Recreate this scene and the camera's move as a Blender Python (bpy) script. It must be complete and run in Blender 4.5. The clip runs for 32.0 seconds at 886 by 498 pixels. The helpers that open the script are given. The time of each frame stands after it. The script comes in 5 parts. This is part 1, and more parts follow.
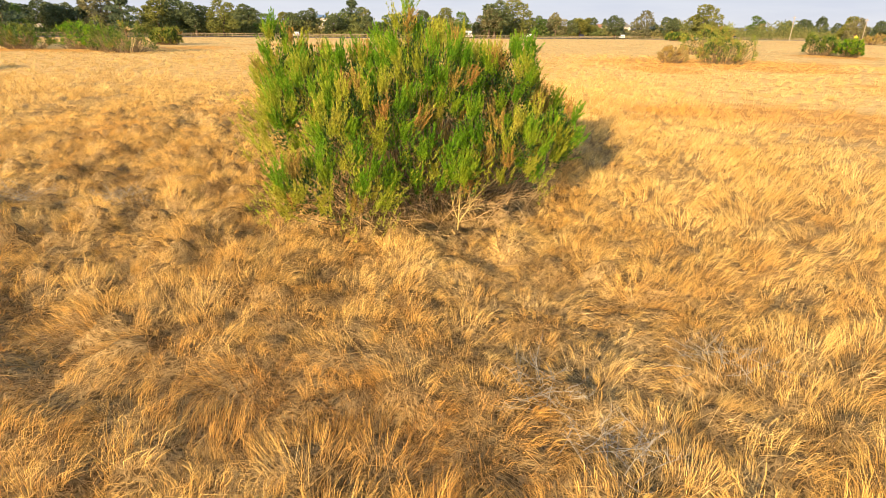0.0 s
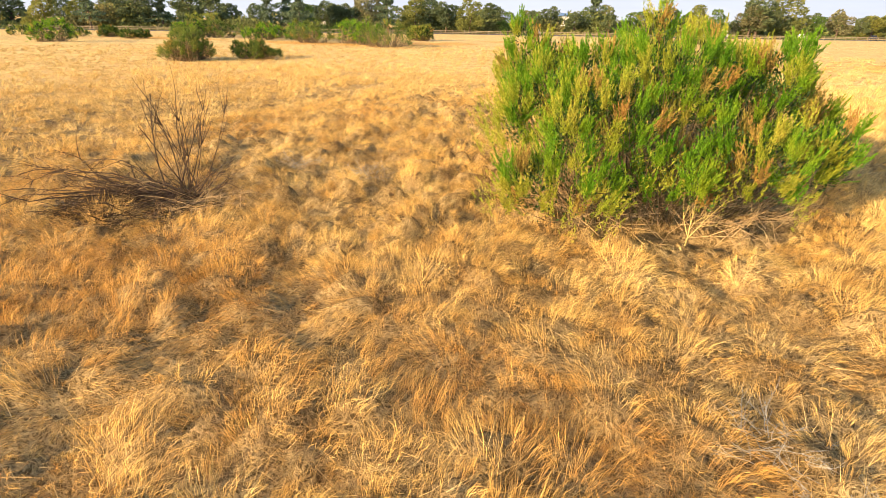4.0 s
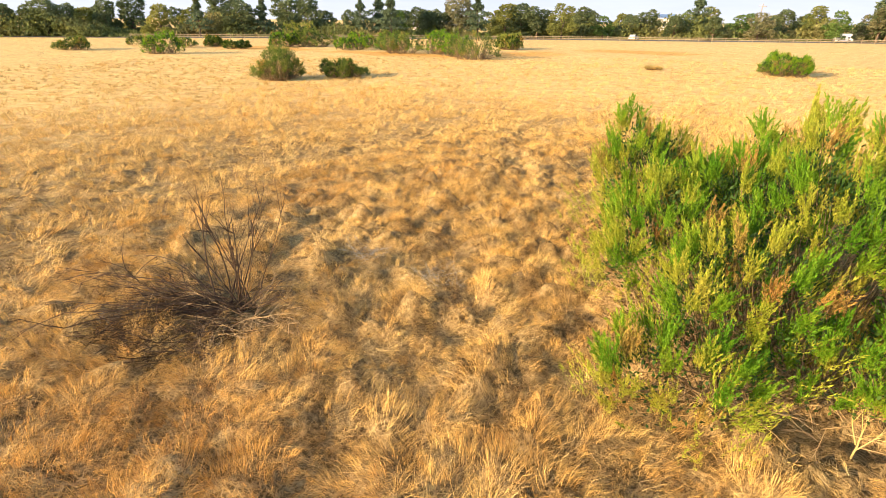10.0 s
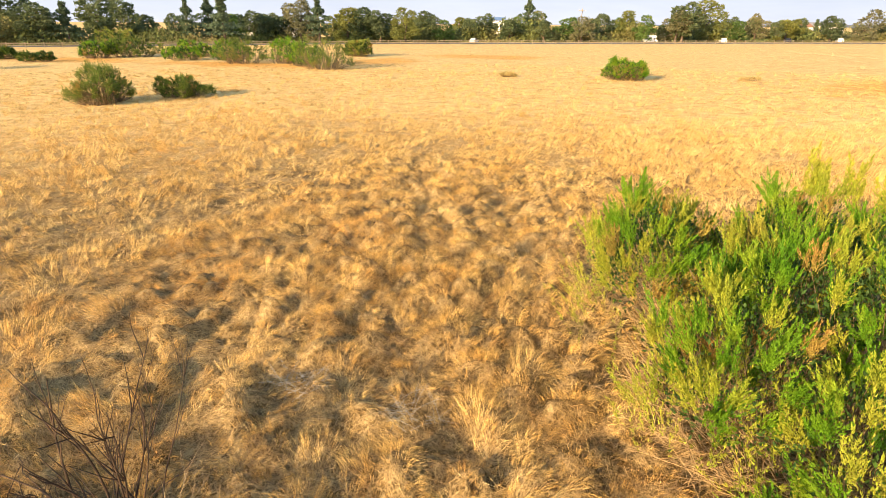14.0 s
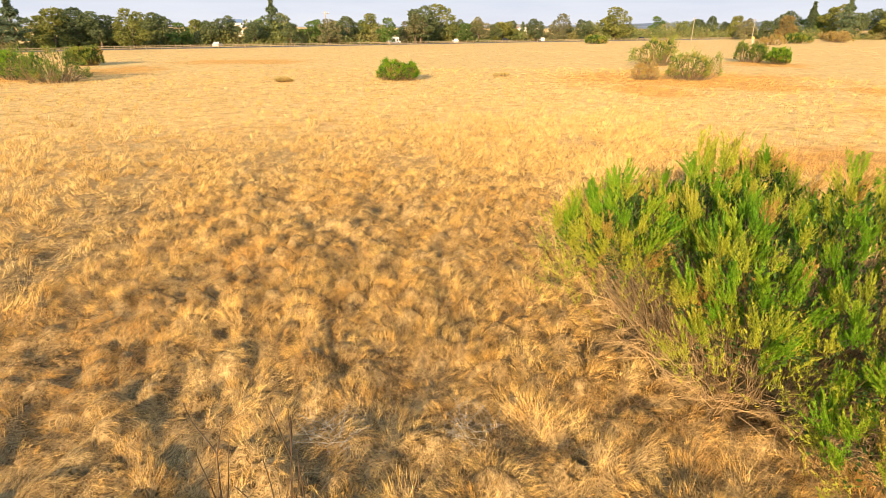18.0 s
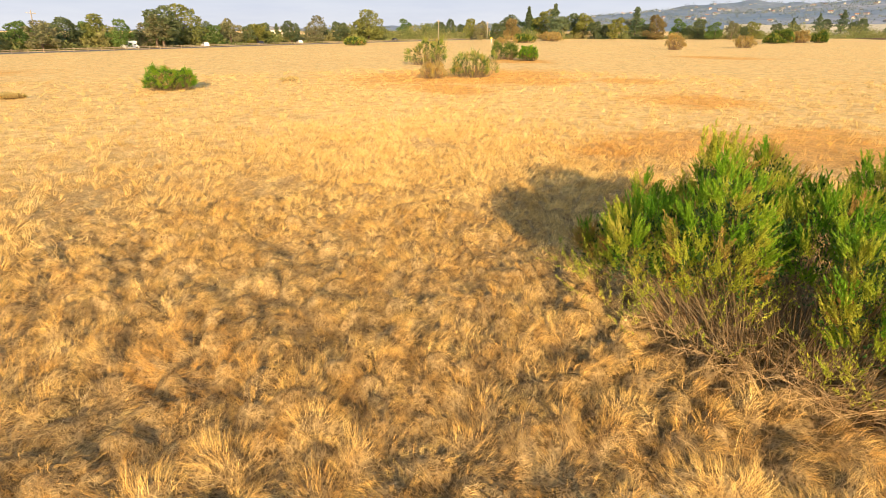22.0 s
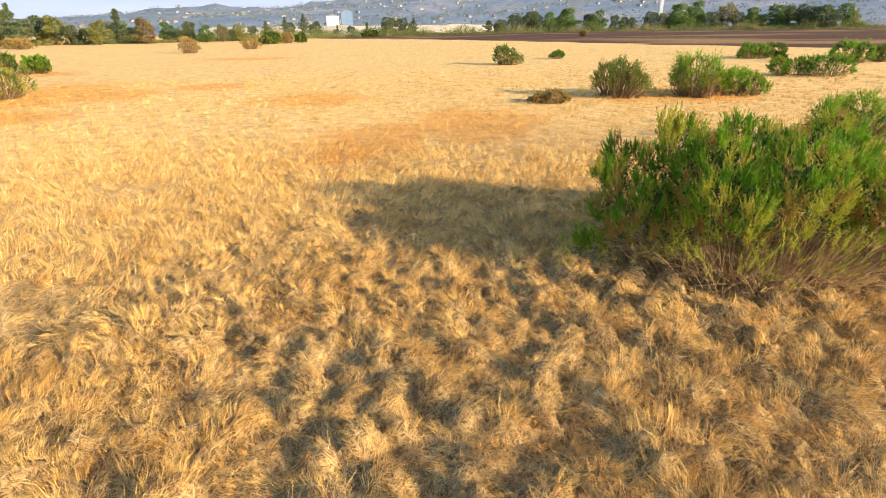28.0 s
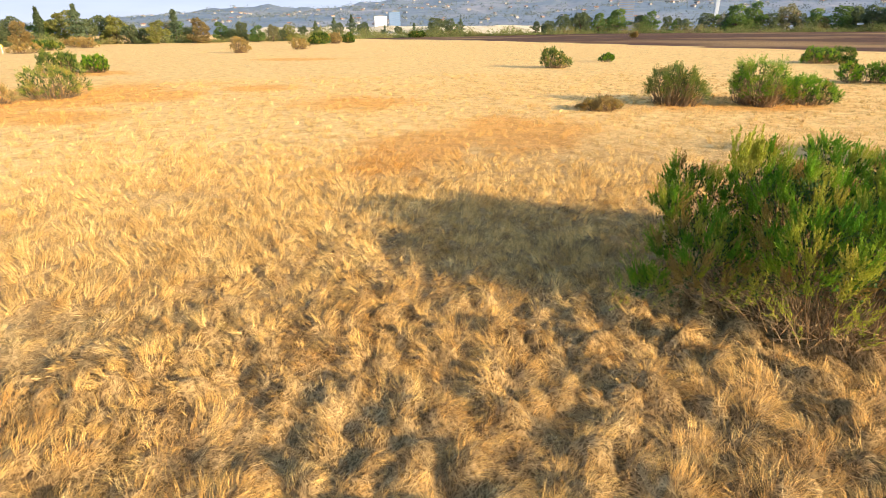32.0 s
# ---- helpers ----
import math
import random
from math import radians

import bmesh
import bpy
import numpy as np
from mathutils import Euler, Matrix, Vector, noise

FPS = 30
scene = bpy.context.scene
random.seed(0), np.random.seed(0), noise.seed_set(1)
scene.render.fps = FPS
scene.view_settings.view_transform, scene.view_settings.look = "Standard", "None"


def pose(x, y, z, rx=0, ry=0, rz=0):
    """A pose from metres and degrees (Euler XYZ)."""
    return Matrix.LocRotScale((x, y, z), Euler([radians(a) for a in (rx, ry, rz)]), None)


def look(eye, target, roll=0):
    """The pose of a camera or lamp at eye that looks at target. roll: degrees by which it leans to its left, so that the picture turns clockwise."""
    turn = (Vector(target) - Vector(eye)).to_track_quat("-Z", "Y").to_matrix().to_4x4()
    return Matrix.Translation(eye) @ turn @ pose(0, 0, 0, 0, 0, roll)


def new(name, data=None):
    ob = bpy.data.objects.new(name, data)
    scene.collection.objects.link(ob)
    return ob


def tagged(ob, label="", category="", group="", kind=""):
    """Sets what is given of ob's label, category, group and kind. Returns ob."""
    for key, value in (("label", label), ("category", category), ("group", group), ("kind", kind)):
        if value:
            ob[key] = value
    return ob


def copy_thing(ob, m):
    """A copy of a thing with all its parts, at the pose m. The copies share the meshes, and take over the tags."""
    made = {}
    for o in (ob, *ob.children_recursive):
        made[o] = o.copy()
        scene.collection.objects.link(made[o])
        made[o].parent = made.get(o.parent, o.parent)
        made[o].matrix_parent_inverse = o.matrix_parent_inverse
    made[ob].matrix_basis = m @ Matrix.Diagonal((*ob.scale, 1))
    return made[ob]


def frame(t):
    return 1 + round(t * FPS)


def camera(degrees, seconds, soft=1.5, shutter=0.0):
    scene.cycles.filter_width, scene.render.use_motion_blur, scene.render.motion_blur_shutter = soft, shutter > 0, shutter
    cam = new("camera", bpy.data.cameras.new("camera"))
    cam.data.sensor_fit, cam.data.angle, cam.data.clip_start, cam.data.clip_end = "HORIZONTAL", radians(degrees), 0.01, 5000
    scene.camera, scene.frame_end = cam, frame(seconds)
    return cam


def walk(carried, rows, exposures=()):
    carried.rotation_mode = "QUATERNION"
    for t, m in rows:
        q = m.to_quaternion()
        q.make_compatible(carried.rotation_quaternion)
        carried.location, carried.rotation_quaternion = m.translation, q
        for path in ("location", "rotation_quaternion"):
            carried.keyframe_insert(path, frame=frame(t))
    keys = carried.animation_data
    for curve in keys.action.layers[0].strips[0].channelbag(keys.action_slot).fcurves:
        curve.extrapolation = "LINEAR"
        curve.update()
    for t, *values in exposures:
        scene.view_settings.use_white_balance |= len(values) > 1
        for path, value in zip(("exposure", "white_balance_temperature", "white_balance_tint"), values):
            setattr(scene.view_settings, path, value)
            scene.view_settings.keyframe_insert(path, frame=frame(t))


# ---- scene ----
cam = camera(78.0, 32.0, soft=0.75)
METRES, EYE, TILT, LEAN, TURN = 30.0, 3.45, -22.1, -0.8, 0.0
ROWS = [
    (0.0, 0.0, 0.0, 0.0, 0.0, 0.0, -0.0),
    (0.5, -0.0017, -0.0024, -0.0021, 1.58, -0.02, -0.65),
    (1.0, -0.0048, -0.0045, -0.0029, 3.22, -0.06, -1.3),
    (1.5, -0.007, -0.0056, -0.0033, 5.15, -0.13, -2.12),
    (2.0, -0.008, -0.0046, -0.0032, 8.14, -0.28, -3.38),
    (2.5, -0.0079, -0.0027, -0.0029, 14.1, -0.8, -5.86),
    (3.0, -0.0067, -0.0007, -0.0021, 19.83, -1.53, -8.1),
    (3.5, -0.005, 0.0006, -0.0017, 20.44, -1.62, -8.28),
    (5.5, -0.0052, 0.0032, 0.0089, 26.67, -2.71, -10.52),
    (6.0, -0.0065, 0.0039, 0.0148, 27.66, -2.9, -10.84),
    (6.5, -0.0068, 0.0027, 0.0207, 28.37, -3.03, -10.99),
    (7.0, -0.0063, 0.0009, 0.0276, 28.77, -3.1, -11.11),
    (7.5, -0.0067, -0.0002, 0.0349, 29.37, -3.2, -11.26),
    (8.0, -0.0084, 0.0007, 0.0394, 29.93, -3.32, -11.4),
    (8.5, -0.0132, 0.0074, 0.0446, 30.27, -3.38, -11.44),
    (9.0, -0.0209, 0.019, 0.0526, 30.45, -3.41, -11.45),
    (9.5, -0.0306, 0.0351, 0.0623, 30.53, -3.39, -11.47),
    (10.0, -0.0391, 0.0508, 0.0722, 29.83, -3.23, -11.22),
    (10.5, -0.0465, 0.0672, 0.0826, 28.79, -2.98, -10.76),
    (11.0, -0.052, 0.0819, 0.0926, 26.8, -2.57, -10.01),
    (11.5, -0.0582, 0.0928, 0.1004, 24.83, -2.22, -9.27),
    (12.0, -0.0671, 0.0998, 0.107, 23.35, -2.0, -8.75),
    (12.5, -0.0804, 0.1044, 0.1113, 21.67, -1.75, -8.11),
    (13.0, -0.0971, 0.1063, 0.1146, 19.87, -1.5, -7.44),
    (13.5, -0.1156, 0.1062, 0.1177, 17.66, -1.2, -6.58),
    (14.0, -0.1358, 0.1042, 0.1197, 14.97, -0.91, -5.51),
    (14.5, -0.1558, 0.1018, 0.1201, 11.95, -0.63, -4.32),
    (16.5, -0.2253, 0.0949, 0.1206, 0.07, -0.13, 0.57),
    (17.0, -0.2379, 0.0949, 0.1213, -2.99, -0.17, 1.88),
    (17.5, -0.248, 0.0958, 0.1219, -6.07, -0.29, 3.13),
    (18.0, -0.2569, 0.0985, 0.1232, -8.52, -0.44, 4.12),
    (18.5, -0.2652, 0.1037, 0.1252, -11.05, -0.64, 5.12),
    (19.0, -0.2736, 0.1129, 0.1282, -13.31, -0.82, 5.99),
    (19.5, -0.2829, 0.1261, 0.1338, -15.79, -1.08, 6.91),
    (20.0, -0.294, 0.1418, 0.1403, -18.36, -1.37, 7.91),
    (20.5, -0.3073, 0.16, 0.1465, -20.97, -1.74, 8.84),
    (21.0, -0.3231, 0.1793, 0.1533, -23.2, -2.1, 9.71),
    (21.5, -0.3422, 0.2007, 0.1607, -25.93, -2.54, 10.69),
    (22.0, -0.3638, 0.2233, 0.1692, -31.65, -3.66, 12.74),
    (22.5, -0.3884, 0.2456, 0.1781, -40.69, -5.8, 15.61),
    (23.0, -0.4156, 0.2684, 0.1871, -49.4, -8.24, 17.99),
    (23.5, -0.4423, 0.292, 0.1966, -58.17, -11.09, 19.99),
    (24.0, -0.4658, 0.3177, 0.2057, -64.64, -13.3, 21.15),
    (24.5, -0.4846, 0.3447, 0.216, -68.52, -14.72, 21.68),
    (26.5, -0.4968, 0.4468, 0.2555, -83.21, -20.23, 22.9),
    (27.0, -0.4862, 0.4709, 0.2657, -83.02, -20.15, 22.86),
    (27.5, -0.4737, 0.4928, 0.276, -82.45, -19.91, 22.82),
    (28.0, -0.4617, 0.5127, 0.2868, -81.51, -19.54, 22.71),
    (28.5, -0.4538, 0.5278, 0.2965, -80.46, -19.11, 22.67),
    (29.0, -0.4518, 0.5326, 0.3012, -79.58, -18.77, 22.55),
    (29.5, -0.4522, 0.531, 0.3004, -78.98, -18.53, 22.49),
    (30.0, -0.4518, 0.5284, 0.2989, -78.65, -18.38, 22.45),
    (30.5, -0.4489, 0.5253, 0.2965, -78.33, -18.26, 22.42),
    (31.0, -0.4432, 0.5215, 0.2947, -77.75, -18.06, 22.34),
    (31.5, -0.4325, 0.5181, 0.2942, -77.23, -17.86, 22.29),
    (32.0, -0.4166, 0.5166, 0.2948, -76.62, -17.62, 22.23),
]
# stops, kelvin and tint along the flight
EXPOSURES = [(0.0, 0.99, 6800, 10), (3.0, 1.17, 6700, 10), (6.0, 1.28, 6550, 10), (9.0, 1.30, 6500, 10), (12.0, 1.25, 6500, 10), (14.5, 1.19, 6600, 10), (18.0, 1.08, 6750, 10), (20.0, 1.02, 6750, 10), (23.0, 0.99, 6700, 10), (24.5, 1.02, 6550, 10), (27.0, 1.13, 6150, 10), (32.0, 1.16, 6050, 10)]
walk(cam, [(t, pose(0, 0, EYE, TILT, LEAN, TURN) @ pose(METRES * x, METRES * y, METRES * z, 90 + pitch, roll, yaw)) for t, x, y, z, yaw, pitch, roll in ROWS], EXPOSURES)

# ---- light ----
SUN_UP, SUN_WAY = 15.5, Vector((0.44, 0.90, 0.0)).normalized()      # elevation, and the way the shadows fall
world = bpy.data.worlds.new("world")
scene.world = world
world.use_nodes = True
wn = world.node_tree.nodes
sky = wn.new("ShaderNodeTexSky")
sky.sky_type, sky.sun_disc = "NISHITA", False
sky.sun_elevation, sky.sun_rotation = radians(SUN_UP), math.atan2(-SUN_WAY.x, -SUN_WAY.y)
sky.air_density, sky.dust_density, sky.ozone_density = 1.0, 1.2, 1.5
wn["Background"].inputs["Strength"].default_value = 0.15
world.node_tree.links.new(sky.outputs[0], wn["Background"].inputs["Color"])
lamp = bpy.data.lights.new("sun", "SUN")
lamp.energy, lamp.angle, lamp.color = 4.3, radians(0.6), (1.0, 0.75, 0.43)
sun = new("sun", lamp)
sun.matrix_world = look(Vector((0, 0, 60)) - SUN_WAY * 60 / math.tan(radians(SUN_UP)), (0, 0, 0))

# ---- materials ----


def ramp(nt, fac, stops):
    r = nt.nodes.new("ShaderNodeValToRGB")
    while len(r.color_ramp.elements) < len(stops):
        r.color_ramp.elements.new(0.5)
    for e, (at, c) in zip(r.color_ramp.elements, stops):
        e.position, e.color = at, (*c, 1)
    nt.links.new(fac, r.inputs[0])
    return r.outputs[0]


def noise_of(nt, scale, detail=3.0, rough=0.55, stretch=(1, 1, 1)):
    co = nt.nodes.new("ShaderNodeTexCoord")
    mp = nt.nodes.new("ShaderNodeMapping")
    mp.inputs["Scale"].default_value = stretch
    n = nt.nodes.new("ShaderNodeTexNoise")
    n.inputs["Scale"].default_value, n.inputs["Detail"].default_value, n.inputs["Roughness"].default_value = scale, detail, rough
    nt.links.new(co.outputs["Object"], mp.inputs[0])
    nt.links.new(mp.outputs[0], n.inputs["Vector"])
    return n.outputs[0]


def blend(nt, fac, a, b, kind="MIX"):
    m = nt.nodes.new("ShaderNodeMix")
    m.data_type, m.blend_type = "RGBA", kind
    for sock, v in ((m.inputs[0], fac), (m.inputs[6], a), (m.inputs[7], b)):
        if isinstance(v, (int, float)):
            sock.default_value = v
        elif isinstance(v, tuple):
            sock.default_value = (*v, 1)
        else:
            nt.links.new(v, sock)
    return m.outputs[2]


def surface(name, stops, scale, fine=None, rough=0.8, bump=0.0, bump_scale=20.0, island=0.0, through_light=0.0, metal=0.0, per_object=0.0, stretch=(1, 1, 1), haze_glow=None):
    """A material: colour from a broad noise, a fine noise on it, chance by piece, relief, light that comes through thin
    leaves, and emission for distance haze.
    """
    m = bpy.data.materials.new(name)
    m.use_nodes = True
    nt = m.node_tree
    b = nt.nodes["Principled BSDF"]
    col = ramp(nt, noise_of(nt, scale, stretch=stretch), stops)
    if fine:
        k, amount = fine
        col = blend(nt, amount, col, ramp(nt, noise_of(nt, k, 4.0, 0.65, stretch), [(0.3, (0.35, 0.33, 0.3)), (0.7, (1.5, 1.45, 1.35))]), "MULTIPLY")
    if island:
        geo = nt.nodes.new("ShaderNodeNewGeometry")
        col = blend(nt, island, col, ramp(nt, geo.outputs["Random Per Island"], [(0.0, (0.45, 0.42, 0.36)), (0.5, (0.95, 0.95, 0.95)), (1.0, (1.5, 1.5, 1.4))]), "MULTIPLY")
    if per_object:
        oi = nt.nodes.new("ShaderNodeObjectInfo")
        col = blend(nt, per_object, col, ramp(nt, oi.outputs["Random"], [(0.0, (0.6, 0.65, 0.6)), (0.5, (1.0, 0.95, 0.9)), (1.0, (1.45, 1.3, 1.0))]), "MULTIPLY")
    nt.links.new(col, b.inputs["Base Color"])
    b.inputs["Roughness"].default_value, b.inputs["Metallic"].default_value = rough, metal
    b.inputs["Specular IOR Level"].default_value = 0.25
    if haze_glow:
        b.inputs["Emission Color"].default_value, b.inputs["Emission Strength"].default_value = (*haze_glow[0], 1), haze_glow[1]
    if bump:
        bp = nt.nodes.new("ShaderNodeBump")
        bp.inputs["Strength"].default_value, bp.inputs["Distance"].default_value = 0.8, bump
        nt.links.new(noise_of(nt, bump_scale, 5.0, 0.7, stretch), bp.inputs["Height"])
        nt.links.new(bp.outputs[0], b.inputs["Normal"])
    if through_light:
        tr = nt.nodes.new("ShaderNodeBsdfTranslucent")
        nt.links.new(col, tr.inputs[0])
        mx = nt.nodes.new("ShaderNodeMixShader")
        mx.inputs[0].default_value = through_light
        nt.links.new(b.outputs[0], mx.inputs[1])
        nt.links.new(tr.outputs[0], mx.inputs[2])
        nt.links.new(mx.outputs[0], nt.nodes["Material Output"].inputs[0])
    return m


RUST_PATCHES = [(31, 66, 18, 13), (15, 25, 6.5, 3.6), (20, 20, 7, 5), (34, 56, 6.5, 5.5), (43, 50, 4.2, 5), (32, 35, 5.5, 5.5), (21, 55, 4.5, 6.5),
                (103, 75, 7, 12), (-25, 106, 13, 8), (-38, 88, 6, 10), (-55, 74, 14, 5), (-84, 74, 16, 6), (60, 88, 7, 8), (36, 5, 6, 8),
                (0.2, 3.6, 1.4, 1.0), (-6.0, 4.0, 3.8, 2.0), (-1.6, 4.3, 1.7, 0.8), (-10.2, 17.2, 1.2, 1.6), (-12.3, 13.6, 1.3, 2.4)]


def sums(nt, op, a, b2):
    n = nt.nodes.new("ShaderNodeMath")
    n.operation = op
    for s, v in zip(n.inputs, (a, b2)):
        if isinstance(v, (int, float)):
            s.default_value = v
        else:
            nt.links.new(v, s)
    return n.outputs[0]


def field_colour(nt, stops, orange, scale=1.4):
    """Straw colours by patches of some metres, and the rust-coloured patches of another grass in the field."""
    col = ramp(nt, noise_of(nt, scale, 4.0, 0.7), stops)
    loose = ramp(nt, noise_of(nt, 0.45, 5.0, 0.75), [(0.52, (0, 0, 0)), (0.72, (0.7, 0.7, 0.7))])
    col = blend(nt, loose, col, orange)
    co = nt.nodes.new("ShaderNodeTexCoord").outputs["Object"]
    nearest = 9.0
    for x, y, rx, ry in RUST_PATCHES:
        mp = nt.nodes.new("ShaderNodeMapping")
        mp.vector_type = "POINT"
        mp.inputs["Location"].default_value, mp.inputs["Scale"].default_value = (-x / rx, -y / ry, 0), (1 / rx, 1 / ry, 0)
        ln = nt.nodes.new("ShaderNodeVectorMath")
        ln.operation = "LENGTH"
        nt.links.new(co, mp.inputs[0])
        nt.links.new(mp.outputs[0], ln.inputs[0])
        nearest = sums(nt, "MINIMUM", nearest, ln.outputs["Value"])
    edge = sums(nt, "ADD", nearest, sums(nt, "MULTIPLY", sums(nt, "SUBTRACT", noise_of(nt, 0.22, 5.0, 0.7, (0.8, 1.3, 1)), 0.56), 1.9))
    return blend(nt, ramp(nt, edge, [(0.45, (0.95, 0.95, 0.95)), (1.0, (0, 0, 0))]), col, tuple(c * k for c, k in zip(orange, (1.02, 0.99, 0.9))))


def grass_material(name, stops, orange, island, through_light, locks=0.75):
    m = bpy.data.materials.new(name)
    m.use_nodes = True
    nt = m.node_tree
    b = nt.nodes["Principled BSDF"]
    col = field_colour(nt, stops, orange)
    geo = nt.nodes.new("ShaderNodeNewGeometry")
    col = blend(nt, island, col, ramp(nt, geo.outputs["Random Per Island"], [(0.0, (0.42, 0.36, 0.28)), (0.35, (0.9, 0.88, 0.84)), (1.0, (1.35, 1.36, 1.34))]), "MULTIPLY")
    lock = nt.nodes.new("ShaderNodeAttribute")
    lock.attribute_name = "lock"
    col = blend(nt, locks, col, ramp(nt, lock.outputs["Fac"], [(0.1, (0.4, 0.32, 0.23)), (0.35, (0.84, 0.78, 0.7)), (0.6, (1.06, 1.05, 1.01)), (0.9, (1.36, 1.41, 1.48))]), "MULTIPLY")
    nt.links.new(col, b.inputs["Base Color"])
    b.inputs["Roughness"].default_value, b.inputs["Specular IOR Level"].default_value = 0.55, 0.3
    tr = nt.nodes.new("ShaderNodeBsdfTranslucent")
    nt.links.new(col, tr.inputs[0])
    mx = nt.nodes.new("ShaderNodeMixShader")
    mx.inputs[0].default_value = through_light
    nt.links.new(b.outputs[0], mx.inputs[1])
    nt.links.new(tr.outputs[0], mx.inputs[2])
    nt.links.new(mx.outputs[0], nt.nodes["Material Output"].inputs[0])
    return m


STRAW = [(0.30, (0.54, 0.29, 0.07)), (0.46, (0.73, 0.44, 0.12)), (0.64, (0.88, 0.61, 0.215))]
RUST = (0.66, 0.375, 0.10)
M_STRAW = grass_material("dry_straw", STRAW, RUST, 0.9, 0.12)
M_STRAW_PALE = grass_material("pale_golden_straw", [(0.3, (0.60, 0.365, 0.11)), (0.48, (0.76, 0.505, 0.17)), (0.66, (0.89, 0.65, 0.255))], (0.67, 0.39, 0.11), 0.8, 0.15, 0.8)
M_STRAW_MID = grass_material("golden_straw", [(0.3, (0.53, 0.325, 0.105)), (0.5, (0.64, 0.43, 0.155)), (0.7, (0.74, 0.545, 0.22))], (0.60, 0.355, 0.105), 0.4, 0.15, 0.4)
M_STRAW_FAR = grass_material("pale_straw", [(0.3, (0.47, 0.31, 0.12)), (0.5, (0.55, 0.385, 0.165)), (0.7, (0.62, 0.46, 0.22))], (0.54, 0.315, 0.105), 0.2, 0.12, 0.2)
M_THATCH = grass_material("old_thatch", [(0.3, (0.50, 0.315, 0.12)), (0.5, (0.65, 0.45, 0.185)), (0.7, (0.80, 0.60, 0.28))], (0.58, 0.37, 0.13), 0.9, 0.1)


def ground_material():
    m = bpy.data.materials.new("thatch_ground")
    m.use_nodes = True
    nt = m.node_tree
    b = nt.nodes["Principled BSDF"]
    col = field_colour(nt, [(0.3, (0.80, 0.49, 0.165)), (0.5, (0.87, 0.57, 0.22)), (0.7, (0.91, 0.65, 0.285))], (0.80, 0.425, 0.12))
    soil = ramp(nt, noise_of(nt, 1.3, 4.0, 0.65), [(0.3, (0.22, 0.145, 0.065)), (0.7, (0.37, 0.26, 0.125))])
    rad = nt.nodes.new("ShaderNodeVectorMath")
    rad.operation, rad.inputs[1].default_value = "DISTANCE", (-7, 12, 0)
    nt.links.new(nt.nodes.new("ShaderNodeTexCoord").outputs["Object"], rad.inputs[0])
    mr = nt.nodes.new("ShaderNodeMapRange")
    mr.inputs["From Min"].default_value, mr.inputs["From Max"].default_value = 13, 32
    nt.links.new(rad.outputs["Value"], mr.inputs[0])
    col = blend(nt, mr.outputs[0], soil, col)
    grain = ramp(nt, noise_of(nt, 9.0, 6.0, 0.75), [(0.3, (0.45, 0.42, 0.38)), (0.68, (1.35, 1.35, 1.3))])
    col = blend(nt, 0.8, col, grain, "MULTIPLY")
    col = blend(nt, 0.9, col, ramp(nt, noise_of(nt, 0.7, 6.0, 0.75), [(0.34, (0.74, 0.70, 0.62)), (0.5, (1.0, 1.0, 1.0)), (0.66, (1.15, 1.15, 1.15))]), "MULTIPLY")
    # matted straw: thin streaks that cross one another
    straws = None
    for turn in (0.3, 1.25, 2.3):
        co = nt.nodes.new("ShaderNodeTexCoord")
        warp = nt.nodes.new("ShaderNodeVectorMath")
        warp.operation = "ADD"
        wob = nt.nodes.new("ShaderNodeTexNoise")
        wob.inputs["Scale"].default_value = 1.7 + turn * 0.3
        nt.links.new(co.outputs["Object"], warp.inputs[0])
        nt.links.new(wob.outputs["Color"], warp.inputs[1])
        nt.links.new(co.outputs["Object"], wob.inputs["Vector"])
        mp = nt.nodes.new("ShaderNodeMapping")
        mp.vector_type = "TEXTURE"
        mp.inputs["Rotation"].default_value, mp.inputs["Scale"].default_value = (0, 0, turn), (0.2, 0.018, 0.2)
        nt.links.new(warp.outputs[0], mp.inputs[0])
        n = nt.nodes.new("ShaderNodeTexNoise")
        n.inputs["Scale"].default_value, n.inputs["Detail"].default_value = 1.0, 2.0
        nt.links.new(mp.outputs[0], n.inputs["Vector"])
        line = ramp(nt, n.outputs[0], [(0.50, (0.0, 0.0, 0.0)), (0.62, (1, 1, 1))])
        straws = line if straws is None else blend(nt, 1.0, straws, line, "LIGHTEN")
    col = blend(nt, sums(nt, "SUBTRACT", 1.0, mr.outputs[0]), col, blend(nt, 1.0, col, ramp(nt, straws, [(0.0, (0.55, 0.5, 0.42)), (1.0, (1.75, 1.7, 1.6))]), "MULTIPLY"))
    # the burnt field in the east: a front that runs slantwise, with unburnt streaks
    co = nt.nodes.new("ShaderNodeTexCoord")
    sep = nt.nodes.new("ShaderNodeSeparateXYZ")
    nt.links.new(co.outputs["Object"], sep.inputs[0])

    def calc(op, a, b2):
        n = nt.nodes.new("ShaderNodeMath")
        n.operation = op
        for s, v in zip(n.inputs, (a, b2)):
            if isinstance(v, (int, float)):
                s.default_value = v
            else:
                nt.links.new(v, s)
        return n.outputs[0]

    # signed distance past the line from (149, -72) to (227, -6), bending away further north
    side = calc("SUBTRACT", calc("MULTIPLY", sep.outputs[0], 0.646), calc("MULTIPLY", sep.outputs[1], 0.763))
    side = calc("SUBTRACT", side, 130.0)
    ragged = calc("MULTIPLY", calc("SUBTRACT", noise_of(nt, 0.05, 4.0, 0.6), 0.5), 30.0)
    burnt = calc("MULTIPLY", calc("ADD", side, ragged), 0.2)
    burnt.node.use_clamp = True
